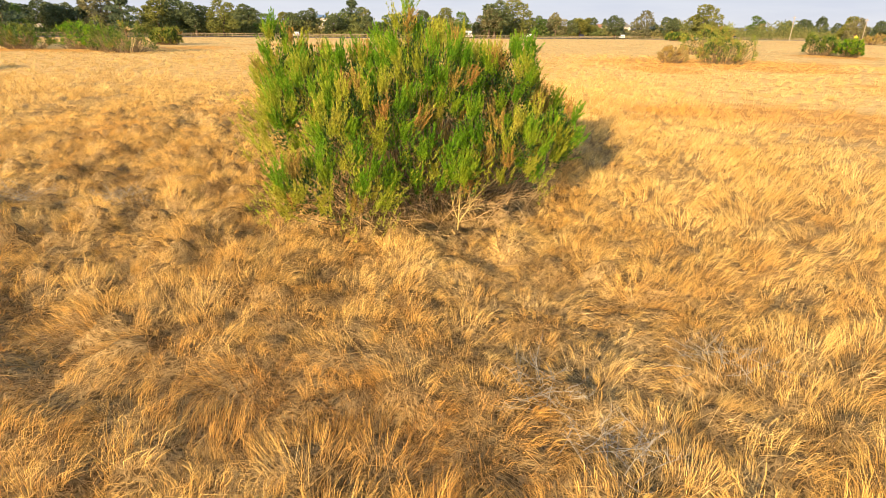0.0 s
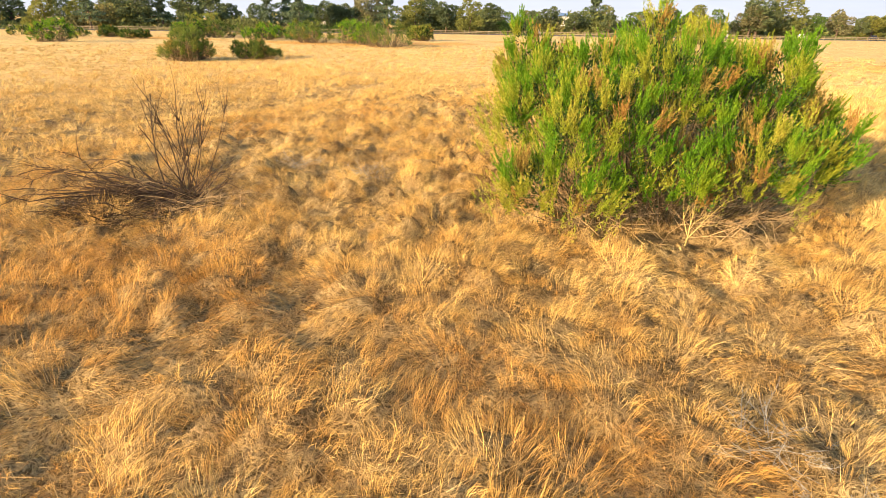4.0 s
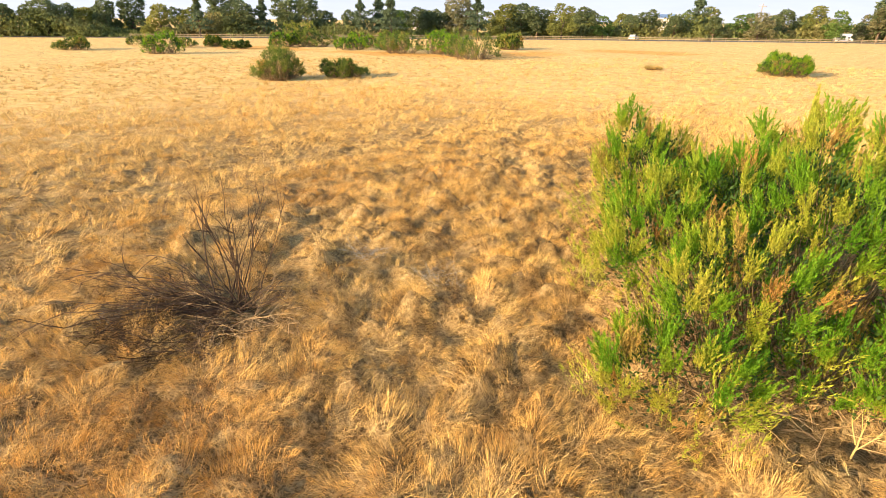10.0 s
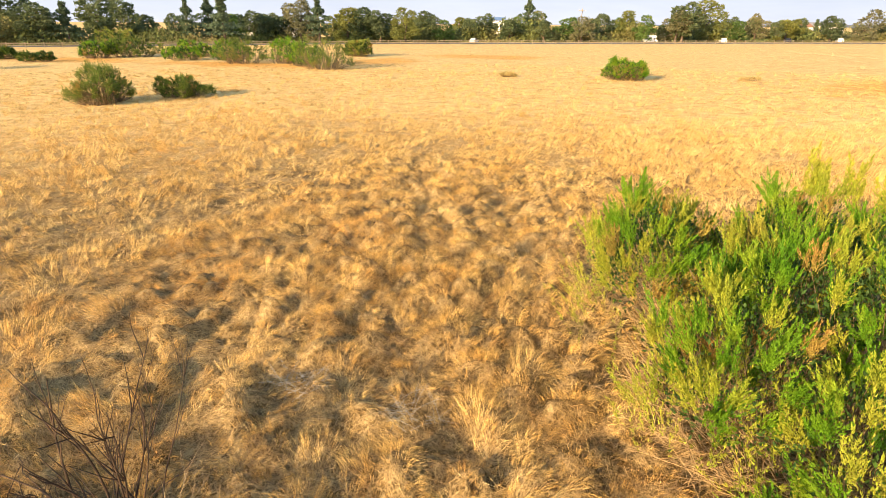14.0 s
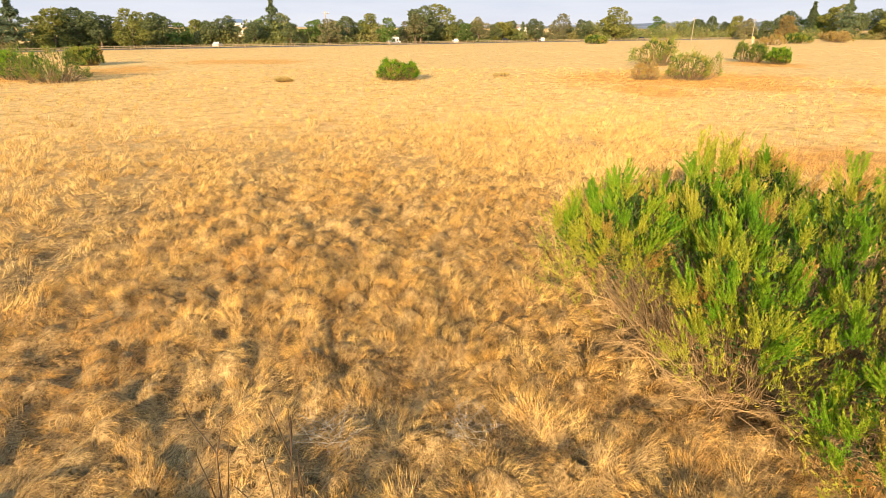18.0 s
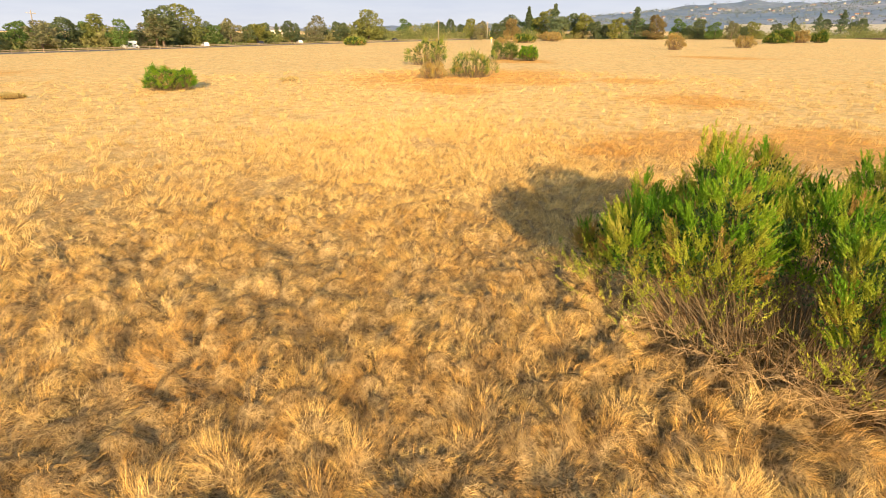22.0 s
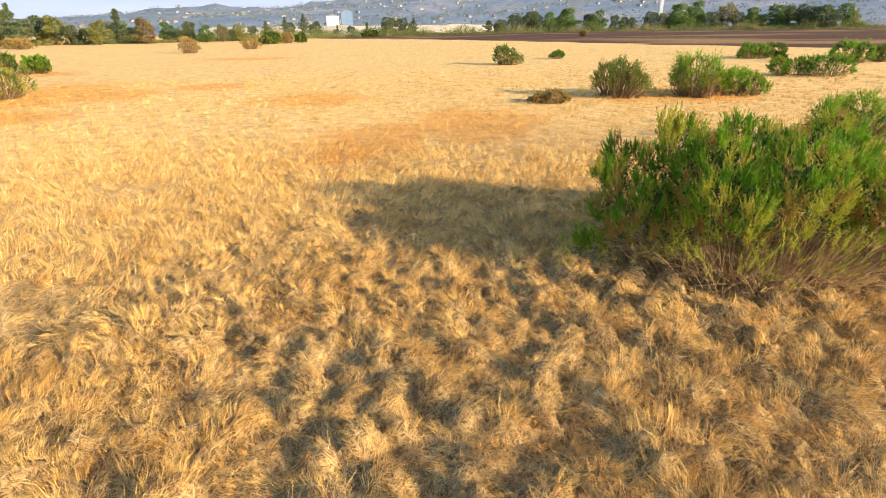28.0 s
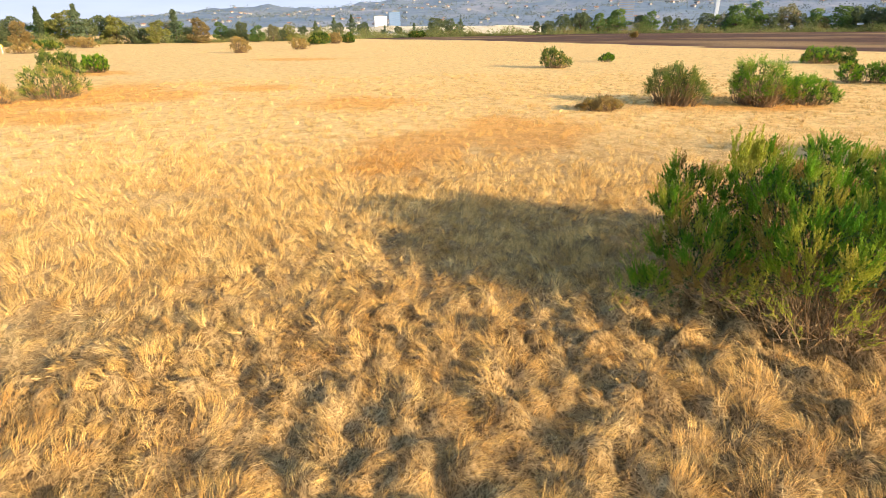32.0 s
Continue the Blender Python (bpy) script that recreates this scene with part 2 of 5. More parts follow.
    streak = ramp(nt, noise_of(nt, 0.03, 3.0, 0.6, (0.5, 0.25, 1)), [(0.5, (1, 1, 1)), (0.64, (0.72, 0.72, 0.72))])
    char = ramp(nt, noise_of(nt, 0.25, 5.0, 0.7), [(0.3, (0.055, 0.03, 0.018)), (0.7, (0.16, 0.08, 0.045))])
    col = blend(nt, calc("MULTIPLY", burnt, streak), col, char)
    nt.links.new(col, b.inputs["Base Color"])
    b.inputs["Roughness"].default_value, b.inputs["Specular IOR Level"].default_value = 0.95, 0.1
    bp = nt.nodes.new("ShaderNodeBump")
    bp.inputs["Strength"].default_value, bp.inputs["Distance"].default_value = 1.0, 0.07
    nt.links.new(noise_of(nt, 3.0, 7.0, 0.8), bp.inputs["Height"])
    nt.links.new(bp.outputs[0], b.inputs["Normal"])
    return m


M_GROUND = ground_material()
M_LEAF = surface("shrub_leaf", [(0.36, (0.115, 0.27, 0.012)), (0.52, (0.20, 0.36, 0.018)), (0.68, (0.34, 0.43, 0.03))], 1.6, (6.0, 0.25), 0.62, island=0.5, through_light=0.4)
M_LEAF_YELLOW = surface("yellowing_shoot", [(0.3, (0.29, 0.36, 0.027)), (0.5, (0.39, 0.41, 0.038)), (0.7, (0.50, 0.44, 0.068))], 1.6, (8.0, 0.3), 0.65, island=0.5, through_light=0.35)
M_LEAF_DRY = surface("dry_shrub_leaf", [(0.3, (0.42, 0.22, 0.06)), (0.5, (0.41, 0.27, 0.065)), (0.7, (0.36, 0.31, 0.055))], 1.5, (7.0, 0.3), 0.7, island=0.6, through_light=0.25)
M_LEAF_BROWN = surface("brown_shrub_leaf", [(0.3, (0.33, 0.235, 0.085)), (0.7, (0.45, 0.34, 0.13))], 0.9, (5.0, 0.3), 0.65, island=0.5, through_light=0.25)
M_LEAF_DARK = surface("dark_shrub_leaf", [(0.3, (0.11, 0.17, 0.022)), (0.7, (0.23, 0.27, 0.045))], 0.9, (5.0, 0.3), 0.55, island=0.6, through_light=0.25)
# leaf green darkened for the shade inside a shrub
M_LEAF_INNER_SHADE = surface("shade_dark_inner_leaf", [(0.3, (0.03, 0.075, 0.01)), (0.7, (0.06, 0.11, 0.016))], 0.9, (5.0, 0.3), 0.6, island=0.5, through_light=0.1)
M_LEAF_OLIVE = surface("olive_shrub_leaf", [(0.3, (0.19, 0.24, 0.035)), (0.7, (0.34, 0.35, 0.06))], 0.9, (5.0, 0.3), 0.55, island=0.6, through_light=0.25)
M_STEM = surface("grey_brown_stem", [(0.3, (0.15, 0.10, 0.05)), (0.7, (0.30, 0.21, 0.115))], 3.0, (30.0, 0.5), 0.85, bump=0.004, bump_scale=60)
M_TWIG = surface("bleached_twig", [(0.3, (0.40, 0.255, 0.115)), (0.7, (0.62, 0.43, 0.22))], 2.0, (25.0, 0.4), 0.8, island=0.4)
M_DEAD = surface("dead_branch", [(0.3, (0.05, 0.03, 0.018)), (0.7, (0.125, 0.078, 0.046))], 2.5, (30.0, 0.4), 0.85, island=0.5)

# ---- ground ----
rng = np.random.default_rng(11)


def waves(seed, n, short, long):
    """A smooth uneven field of height about one, out of n sines of those wavelengths."""
    r = np.random.default_rng(seed)
    a, k, p = r.uniform(0, 2 * np.pi, n), 2 * np.pi / r.uniform(short, long, n), r.uniform(0, 2 * np.pi, n)

    def f(x, y):
        x, y = np.asarray(x, float), np.asarray(y, float)
        return sum(np.sin(k[i] * (np.cos(a[i]) * x + np.sin(a[i]) * y) + p[i]) for i in range(n)) / math.sqrt(n / 2)
    return f


hummock, swell, lodging, rise_of_grass, turning = waves(1, 44, 0.5, 2.1), waves(2, 8, 9, 25), waves(3, 10, 1.6, 4.5), waves(4, 10, 2.5, 8.0), waves(5, 8, 3.0, 7.0)


hollows = waves(6, 12, 1.2, 3.0)
MOUND = 0.42        # height of a tussock's heap of old straw


CHANCE = np.random.default_rng(77).uniform(0, 1, (5, 331, 331))


def clumps(x, y, cell):
    """The grass grows in clumps: distance to the middle of the nearest, how far inside its rim, three chances of its own, and the way out from its middle."""
    x, y = x + 0.16 * np.sin(2.9 * y + 1.3 * np.sin(1.1 * x)), y + 0.16 * np.sin(2.3 * x + 1.7 * np.sin(0.9 * y))
    i0, j0 = np.floor(x / cell).astype(int), np.floor(y / cell).astype(int)
    d1, d2 = np.full(x.shape, 9e9), np.full(x.shape, 9e9)
    ox, oy = np.zeros(x.shape), np.zeros(x.shape)
    bi, bj = np.zeros(x.shape, int), np.zeros(x.shape, int)
    for di in (-1, 0, 1):
        for dj in (-1, 0, 1):
            i, j = (i0 + di) % 331, (j0 + dj) % 331
            dx, dy = x - (i0 + di + CHANCE[0, i, j]) * cell, y - (j0 + dj + CHANCE[1, i, j]) * cell
            d = np.hypot(dx, dy) * (1.2 - 0.5 * CHANCE[3, i, j])
            won = d < d1
            d2 = np.where(won, d1, np.minimum(d2, d))
            d1, bi, bj = np.where(won, d, d1), np.where(won, i, bi), np.where(won, j, bj)
            ox, oy = np.where(won, dx, ox), np.where(won, dy, oy)
    return d1 / cell, (d2 - d1) / cell, CHANCE[2, bi, bj], CHANCE[3, bi, bj], CHANCE[4, bi, bj], ox / cell, oy / cell


CLUMP = 0.64


def calm(x, y):
    """1 where the grass stands evenly, south, east and north of the large shrub, 0 where it grows in tussocks."""
    return np.maximum(np.clip((x + 0.35 * np.maximum(y - 10, 0) - 0.5) / 3, 0, 1), 0.85 * np.clip((9.5 - y) / 3, 0, 1) * np.clip((x + 13) / 3, 0, 1))


def ground_z(x, y):
    x, y = np.asarray(x, float), np.asarray(y, float)
    d = np.hypot(x + 7, y - 12)
    near = np.clip((21 - d) / 7, 0, 1) * np.clip(np.minimum.reduce([x + 26, 7 - x, y - 0.5, 32 - y]) / 2, 0, 1)
    far_in, rim, _, c2, c3, _, _ = clumps(x, y, CLUMP)
    z = near * (0.03 * hummock(x, y) + MOUND * (1 - 0.5 * calm(x, y)) * (0.25 + 0.75 * np.clip((x + 14.5) / 3, 0, 1) * np.clip((30 - y) / 5, 0, 1)) * (0.25 + 0.75 * c3) * np.clip(1 - (far_in / 0.7) ** 2, 0, 1) * np.clip(rim * 3.2, 0, 1) ** 0.7) + 0.03 * swell(x, y) * np.clip((200 - d) / 60, 0, 1)
    far = np.clip((x - 170) / 200, 0, 1)
    return z + 1.6 * far * far * (3 - 2 * far) * np.clip((120 - y) / 120, 0, 1)


def mesh_of(name, verts, faces):
    """A mesh from numpy arrays; faces is a list of index arrays, each with its own number of corners."""
    me = bpy.data.meshes.new(name)
    verts = np.asarray(verts, np.float32).reshape(-1, 3)
    faces = [np.asarray(f, np.int32) for f in faces if len(f)]
    total = sum(f.size for f in faces)
    count = sum(len(f) for f in faces)
    me.vertices.add(len(verts))
    me.vertices.foreach_set("co", verts.ravel())
    me.loops.add(total)
    me.loops.foreach_set("vertex_index", np.concatenate([f.ravel() for f in faces]))
    me.polygons.add(count)
    sizes = np.concatenate([np.full(len(f), f.shape[1], np.int32) for f in faces])
    me.polygons.foreach_set("loop_start", np.concatenate([[0], np.cumsum(sizes)[:-1]]).astype(np.int32))
    me.update(calc_edges=True)
    me.validate()
    return me


def solid(name, verts, faces, material, parent=None, label="", smooth=False, lock=None):
    me = mesh_of(name, verts, faces)
    if lock is not None:
        me.attributes.new("lock", "FLOAT", "POINT").data.foreach_set("value", lock.astype(np.float32))
    me.materials.append(material)
    if smooth:
        me.shade_smooth()
    ob = new(name, me)
    ob.parent = parent
    return tagged(ob, label)


def part(name, bm, material, parent, label=""):
    me = bpy.data.meshes.new(name)
    bm.to_mesh(me)
    bm.free()
    me.materials.append(material)
    ob = new(name, me)
    ob.parent = parent
    return tagged(ob, label)


def thing(name, label, category, group="", kind="", at=None):
    ob = new(name)
    ob.empty_display_size = 0.2
    if at is not None:
        ob.matrix_basis = at
    return tagged(ob, label, category, group, kind)


def grid_line(lo, hi, step, reach, growth=1.16):
    inner = list(np.arange(lo, hi + step / 2, step))
    s, a = step, lo
    low = []
    while a > -reach:
        s *= growth
        a -= s
        low.append(a)
    s, b = step, inner[-1]
    high = []
    while b < reach:
        s *= growth
        b += s
        high.append(b)
    return np.array(low[::-1] + inner + high)


gx, gy = grid_line(-26, 7, 0.125, 4300, 1.2), grid_line(0.5, 32, 0.125, 4300, 1.2)
GX, GY = np.meshgrid(gx, gy)
idx = np.arange(GX.size).reshape(GX.shape)
gfaces = np.stack([idx[:-1, :-1], idx[:-1, 1:], idx[1:, 1:], idx[1:, :-1]], -1).reshape(-1, 4)
ground = solid("ground", np.stack([GX, GY, ground_z(GX, GY)], -1), [gfaces], M_GROUND, smooth=True)
tagged(ground, "flat open field matted with dry straw thatch", "ground", kind="structure")

# ---- grass ----
BUSH_AT = Vector((-0.4, 11.8, 0.0))


def unit(a):
    return a / (np.linalg.norm(a, axis=-1, keepdims=True) + 1e-9)


def blades(root, start, bend, length, width, facing, straight=False):
    """Tapering blades: they set out one way and bend over another; facing: the way of their broad side."""
    n = len(root)
    mid = root + start * (length * 0.5)[:, None]
    tip = mid + bend * (length * 0.5)[:, None]
    side = unit(np.cross(start, facing)) * (width / 2)[:, None]
    if straight:
        return np.stack([root - side, root + side, tip], 1).reshape(-1, 3), np.arange(n)[:, None] * 3 + np.arange(3)[None]
    v = np.stack([root - side * 0.6, mid - side, mid + side, tip], 1).reshape(-1, 3)
    b = np.arange(n)[:, None] * 4
    return v, np.concatenate([b + np.array([[0, 2, 1]]), b + np.array([[1, 2, 3]])], 1).reshape(-1, 3)


def slope(x, y, reach=0.07):
    """The ground's normal."""
    n = np.stack([ground_z(x - reach, y) - ground_z(x + reach, y), ground_z(x, y - reach) - ground_z(x, y + reach), np.full(len(x), 2 * reach)], -1)
    return unit(n)


def combed(x, y, per, spread, width, long, r, straight=False, flat=1.0):
    """Locks of straw on the tussocks: the blades of a lock lie side by side, and all locks of a tussock are combed over one way, over its heap."""
    n = len(x)
    far_in, rim, c1, c2, c3, ox, oy = clumps(x, y, CLUMP)
    stand = 0.5 + 0.5 * np.tanh(0.3 + 1.1 * rise_of_grass(x, y) + 2.4 * (c2 - 0.5) + 1.5 * calm(x, y))              # 0 lodged flat, 1 standing
    way = turning(x, y) + 0.6 * lodging(x, y) + (c1 - 0.5) * 4.0 + r.normal(0, 0.28, n)
    out = 0.9 + 0.5 * stand
    lx, ly = np.cos(way) + ox * out + r.normal(0, 0.12, n), np.sin(way) + oy * out + r.normal(0, 0.12, n)
    nrm = slope(x, y)
    along = np.stack([lx, ly, np.zeros(n)], -1)
    along = unit(along - nrm * np.sum(along * nrm, 1, keepdims=True))
    lift = np.clip(0.50 + 0.85 * stand * flat + 0.25 * (0.6 - far_in) + r.normal(0, 0.16, n), 0.05, 1.35)
    up = unit(nrm + np.array([0, 0, 0.8]))
    go = unit(along * np.cos(lift)[:, None] + up * np.sin(lift)[:, None])
    over = unit(go + along * 0.55 + np.array([0, 0, -0.45]) * r.uniform(0.4, 1.5, (n, 1)))
    ln = long * (0.65 + 0.55 * stand) * (0.75 + 0.5 * c3) * np.clip(1.2 - 0.5 * far_in, 0.6, 1.2) * r.uniform(0.7, 1.25, n)
    chance = np.clip(0.5 * r.uniform(0, 1, n) + 0.3 * c2 + 0.2 * r.uniform(0, 1, n), 0, 1)
    k = np.repeat(np.arange(n), per)
    m = len(k)
    off = r.normal(0, 1, (m, 3)) * spread[k][:, None]
    bx, by = x[k] + off[:, 0], y[k] + off[:, 1]
    root = np.stack([bx, by, ground_z(bx, by) - 0.02], -1)
    facing = unit(nrm[k] + r.normal(0, 0.42, (m, 3)))
    v, t = blades(root, unit(go[k] + r.normal(0, 0.12, (m, 3))), unit(over[k] + r.normal(0, 0.2, (m, 3))), ln[k] * r.uniform(0.65, 1.3, m), width[k] * r.uniform(0.7, 1.4, m), facing, straight)
    chance = np.clip(0.7 * chance[k] + 0.3 * r.uniform(0, 1, m), 0, 1)
    return v, t, np.repeat(chance, 3 if straight else 4)


def tufts(x, y, per, high, wide, width, r):
    """Tufts that stand apart: a fan of blades each, all leaning a little one way."""
    n = len(x)
    way = turning(x, y) + r.normal(0, 0.8, n)
    lean = r.uniform(0.1, 0.75, n)
    chance = r.uniform(0, 1, n)
    k = np.repeat(np.arange(n), per)
    m = len(k)
    th, s = r.uniform(0, 2 * np.pi, m), np.sqrt(r.uniform(0, 1, m))
    ex, ey = np.cos(th) * s, np.sin(th) * s
    root = np.stack([x[k] + ex * wide[k] * 0.8, y[k] + ey * wide[k] * 0.8, np.zeros(m)], -1)
    root[:, 2] = ground_z(root[:, 0], root[:, 1]) - 0.02
    go = unit(np.stack([ex * 0.75 + np.cos(way[k]) * lean[k], ey * 0.75 + np.sin(way[k]) * lean[k], np.full(m, 1.0)], -1) + r.normal(0, 0.18, (m, 3)))
    facing = unit(np.stack([ex, ey, np.full(m, 0.5)], -1) + r.normal(0, 0.35, (m, 3)))
    v, t = blades(root, go, go, high[k] * (1.15 - 0.45 * s) * r.uniform(0.7, 1.2, m), width[k] * r.uniform(0.7, 1.4, m), facing, True)
    return v, t, np.repeat(np.clip(0.75 * chance[k] + 0.25 * r.uniform(0, 1, m), 0, 1), 3)


def thatch(x, y, width, r):
    """Fallen straw, a slim stalk each, matted crosswise in the hollows and combed in the way of the grass round it."""
    n = len(x)
    way = turning(x, y) + 0.7 * lodging(x, y) + (clumps(x, y, CLUMP)[2] - 0.5) * 4.0 + r.normal(0, 0.75, n)
    nrm = slope(x, y)
    d = np.stack([np.cos(way), np.sin(way), np.zeros(n)], -1)
    d = unit(d - nrm * np.sum(d * nrm, 1, keepdims=True) + nrm * r.normal(0.12, 0.16, (n, 1)))
    root = np.stack([x, y, ground_z(x, y) + np.abs(r.normal(0, 0.03, n))], -1)
    v, t = blades(root, d, d, r.uniform(0.14, 0.42, n), width * r.uniform(0.7, 1.4, n), unit(nrm + r.normal(0, 0.4, (n, 3))), True)
    return v, t, np.repeat(r.uniform(0.1, 1, n), 3)


def grass_sheet(name, groups, label, material):
    V, T, C, base = [], [], [], 0
    for v, t, c in groups:
        V.append(v), T.append(t + base), C.append(c)
        base += len(v)
    ob = solid(name, np.concatenate(V), [np.concatenate(T)], material, lock=np.concatenate(C))
    return tagged(ob, label, "grass", kind="stuff")


def keep_off_bush(x, y, grow=1.0):
    trodden = ((x + 9.1) / 1.25) ** 2 + ((y - 7.3) / 0.95) ** 2 > grow * np.abs(hummock(x, y)).clip(0.5, 1.3)
    return trodden & (((x - BUSH_AT.x) / (2.7 * grow)) ** 2 + ((y - BUSH_AT.y - 0.1) / (3.3 * grow)) ** 2 > 1)


def scatter(n, x0, x1, y0, y1, r):
    return r.uniform(x0, x1, n), r.uniform(y0, y1, n)


def off_path(x, y):
    """Distance from the stretch that is flown over."""
    pts = np.array([(0, 0), (-2, 4), (-7, 4), (-9.7, 6.7), (-14, 11), (-14.9, 15.3), (-12.5, 17.7)])
    best = np.full(len(x), 1e9)
    for a, b in zip(pts, pts[1:]):
        d = b - a
        u = np.clip(((x - a[0]) * d[0] + (y - a[1]) * d[1]) / (d @ d), 0, 1)
        best = np.minimum(best, np.hypot(x - a[0] - u * d[0], y - a[1] - u * d[1]))
    return best


# places along the flight, with the way that is looked
LOOKS = [(0, 0, 0), (0, 0, 20), (0, 0.3, 30), (-0.6, 1.1, 31), (-2, 4, 25), (-4.7, 4.2, 12), (-6.8, 4, 0), (-8.2, 4.6, -15), (-9.7, 6.7, -25), (-12.5, 9.6, -52), (-14, 11.2, -66), (-14.9, 15.3, -83), (-12.5, 17.7, -77)]


def looked_at(x, y):
    """The least distance from which a place is looked at."""
    best = np.full(len(x), 400.0)
    for a, b in zip(LOOKS, LOOKS[1:]):
        for u in (0.0, 0.34, 0.67, 1.0):
            px, py, h = (p + (q - p) * u for p, q in zip(a, b))
            dx, dy = x - px, y - py
            d = np.hypot(dx, dy)
            off = np.abs((np.degrees(np.arctan2(-dx, dy)) - h + 180) % 360 - 180)
            ok = (off < np.where(d < 9, 64, 50)) & (d > 2.4)
            best[ok] = np.minimum(best[ok], d[ok])
    return best


def seen(n, x0, x1, y0, y1, full, fall, r):
    """Chance places, all within the distance full, thinner beyond it, with the distance from which they are seen."""
    x, y = scatter(n, x0, x1, y0, y1, r)
    d = looked_at(x, y)
    d = np.where((d > 300) & (off_path(x, y) < 11), 13.0, d)
    rim = np.clip(np.minimum.reduce([(x - x0) / 9, (x1 - x) / 6, (y1 - y) / 14]), 0, 1)      # no hard edge
    ok = keep_off_bush(x, y) & (r.uniform(0, 1, n) < rim * np.minimum(1, (full / d) ** fall)) & (d < 300)
    return x[ok], y[ok], d[ok]


# straw on the tussocks, thinner in the hollows between them
x, y, d = seen(380000, -37, 15, -1, 44, 6.5, 1.4, rng)
far_in, rim = clumps(x, y, CLUMP)[:2]
ok = rng.uniform(0, 1, len(x)) < np.clip(0.12 + 2.4 * rim + 0.35 * calm(x, y), 0, 1)
x, y, d = x[ok], y[ok], d[ok]
close = d + rng.normal(0, 1.5, len(d)) < 11
near_straw = combed(x[close], y[close], 7, np.full(close.sum(), 0.023), 0.0036 * np.maximum(1, d[close] / 6.0) ** 0.9, np.full(close.sum(), 0.235), rng)
x, y, d = x[~close], y[~close], d[~close]
grass_sheet("pale_dry_grass", [combed(x, y, 8, 0.026 * np.maximum(1, d / 11.0), 0.0075 * (d / 10.0) ** 0.85, np.full(len(x), 0.27), rng, True)], "pale tussocks of dry straw grass further off", M_STRAW_PALE)
# with single stalks that stand up out of the tussocks
x, y, d = seen(26000, -29, 9, 0, 34, 7.0, 1.6, rng)
stalks = combed(x, y, 2, np.full(len(x), 0.03), 0.0036 * np.maximum(1, d / 6.0) ** 0.9, np.full(len(x), 0.40), rng, False, 1.7)
grass_sheet("dry_grass", [near_straw, stalks], "tussocks of dry golden straw grass, partly lodged flat", M_STRAW)
x, y, d = seen(600000, -35, 14, -1, 42, 6.5, 1.45, rng)
grass_sheet("fallen_straw", [thatch(x, y, 0.0042 * np.maximum(1, d / 6.0) ** 0.85, rng)], "fallen grey-tan straw matted between the tussocks", M_THATCH)

# further out: tufts on a loose raster, with hollows between them
u, w = np.meshgrid(np.arange(-72, 75, 0.62), np.arange(-22, 92, 0.62))
x, y = (u + rng.uniform(-0.3, 0.3, u.shape)).ravel(), (w + rng.uniform(-0.3, 0.3, w.shape)).ravel()
d = looked_at(x, y)
ok = keep_off_bush(x, y) & (d > 10.5 + 3.5 * rng.uniform(0, 1, len(x))) & (d < 78)
ok &= rng.uniform(0, 1, len(x)) < np.clip((34 / d) ** 1.1, 0, 1) * np.clip(0.75 + 0.35 * hollows(x * 0.6, y * 0.6), 0.25, 1)
x, y, d = x[ok], y[ok], d[ok]
high = (0.34 + 0.13 * hollows(x * 0.7, y * 0.7).clip(-1, 1)) * rng.uniform(0.55, 1.3, len(x)) * np.clip(1.15 - 0.007 * d, 0.6, 1)
grass_sheet("golden_grass", [tufts(x, y, 20, high, rng.uniform(0.13, 0.33, len(x)), 0.00095 * d ** 0.9, rng)], "tufts of dry golden grass further out in the field", M_STRAW_MID)
dist = 24 * np.exp(rng.uniform(0, math.log(240 / 24), 16000))
az = np.radians(rng.uniform(-72, 124, 16000))
x, y = -8 + dist * np.sin(az), 10 + dist * np.cos(az)
ok = (0.646 * x - 0.763 * y < 128) & (y - 0.47 * x < 172)
x, y, dist = x[ok], y[ok], dist[ok]
grass_sheet("distant_dry_grass", [tufts(x, y, 9, 0.13 + 0.0003 * dist, 0.3 + 0.006 * dist, 0.00065 * dist, rng)], "pale golden dry grass over the far field", M_STRAW_FAR)

# ---- shrubs ----


def tubes(lines, radii, sides=4):
    """Tubes along polylines: lines (n, k, 3), radii (n, k)."""
    n, k, _ = lines.shape
    tan = np.gradient(lines, axis=1)
    tan /= np.linalg.norm(tan, axis=2, keepdims=True) + 1e-9
    ref = np.where(np.abs(tan[..., 2:3]) > 0.9, np.array([1.0, 0, 0]), np.array([0, 0, 1.0]))
    u = np.cross(tan, ref)
    u /= np.linalg.norm(u, axis=2, keepdims=True) + 1e-9
    w = np.cross(tan, u)
    a = np.arange(sides) * 2 * np.pi / sides
    ring = u[:, :, None] * np.cos(a)[None, None, :, None] + w[:, :, None] * np.sin(a)[None, None, :, None]
    v = lines[:, :, None] + ring * radii[:, :, None, None]
    i = np.arange(n * k * sides).reshape(n, k, sides)
    j = np.roll(i, -1, axis=2)
    f = np.stack([i[:, :-1], j[:, :-1], j[:, 1:], i[:, 1:]], -1).reshape(-1, 4)
    return v.reshape(-1, 3), f


def needles(at, way, length, width, r):
    """Narrow pointed leaflets."""
    n = len(at)
    s = np.cross(way, r.normal(0, 1, (n, 3)))
    s /= np.linalg.norm(s, axis=1, keepdims=True) + 1e-9
    s *= (width / 2)[:, None]
    v = np.stack([at - s, at + s, at + way * length[:, None]], 1).reshape(-1, 3)
    return v, np.arange(n)[:, None] * 3 + np.arange(3)[None]


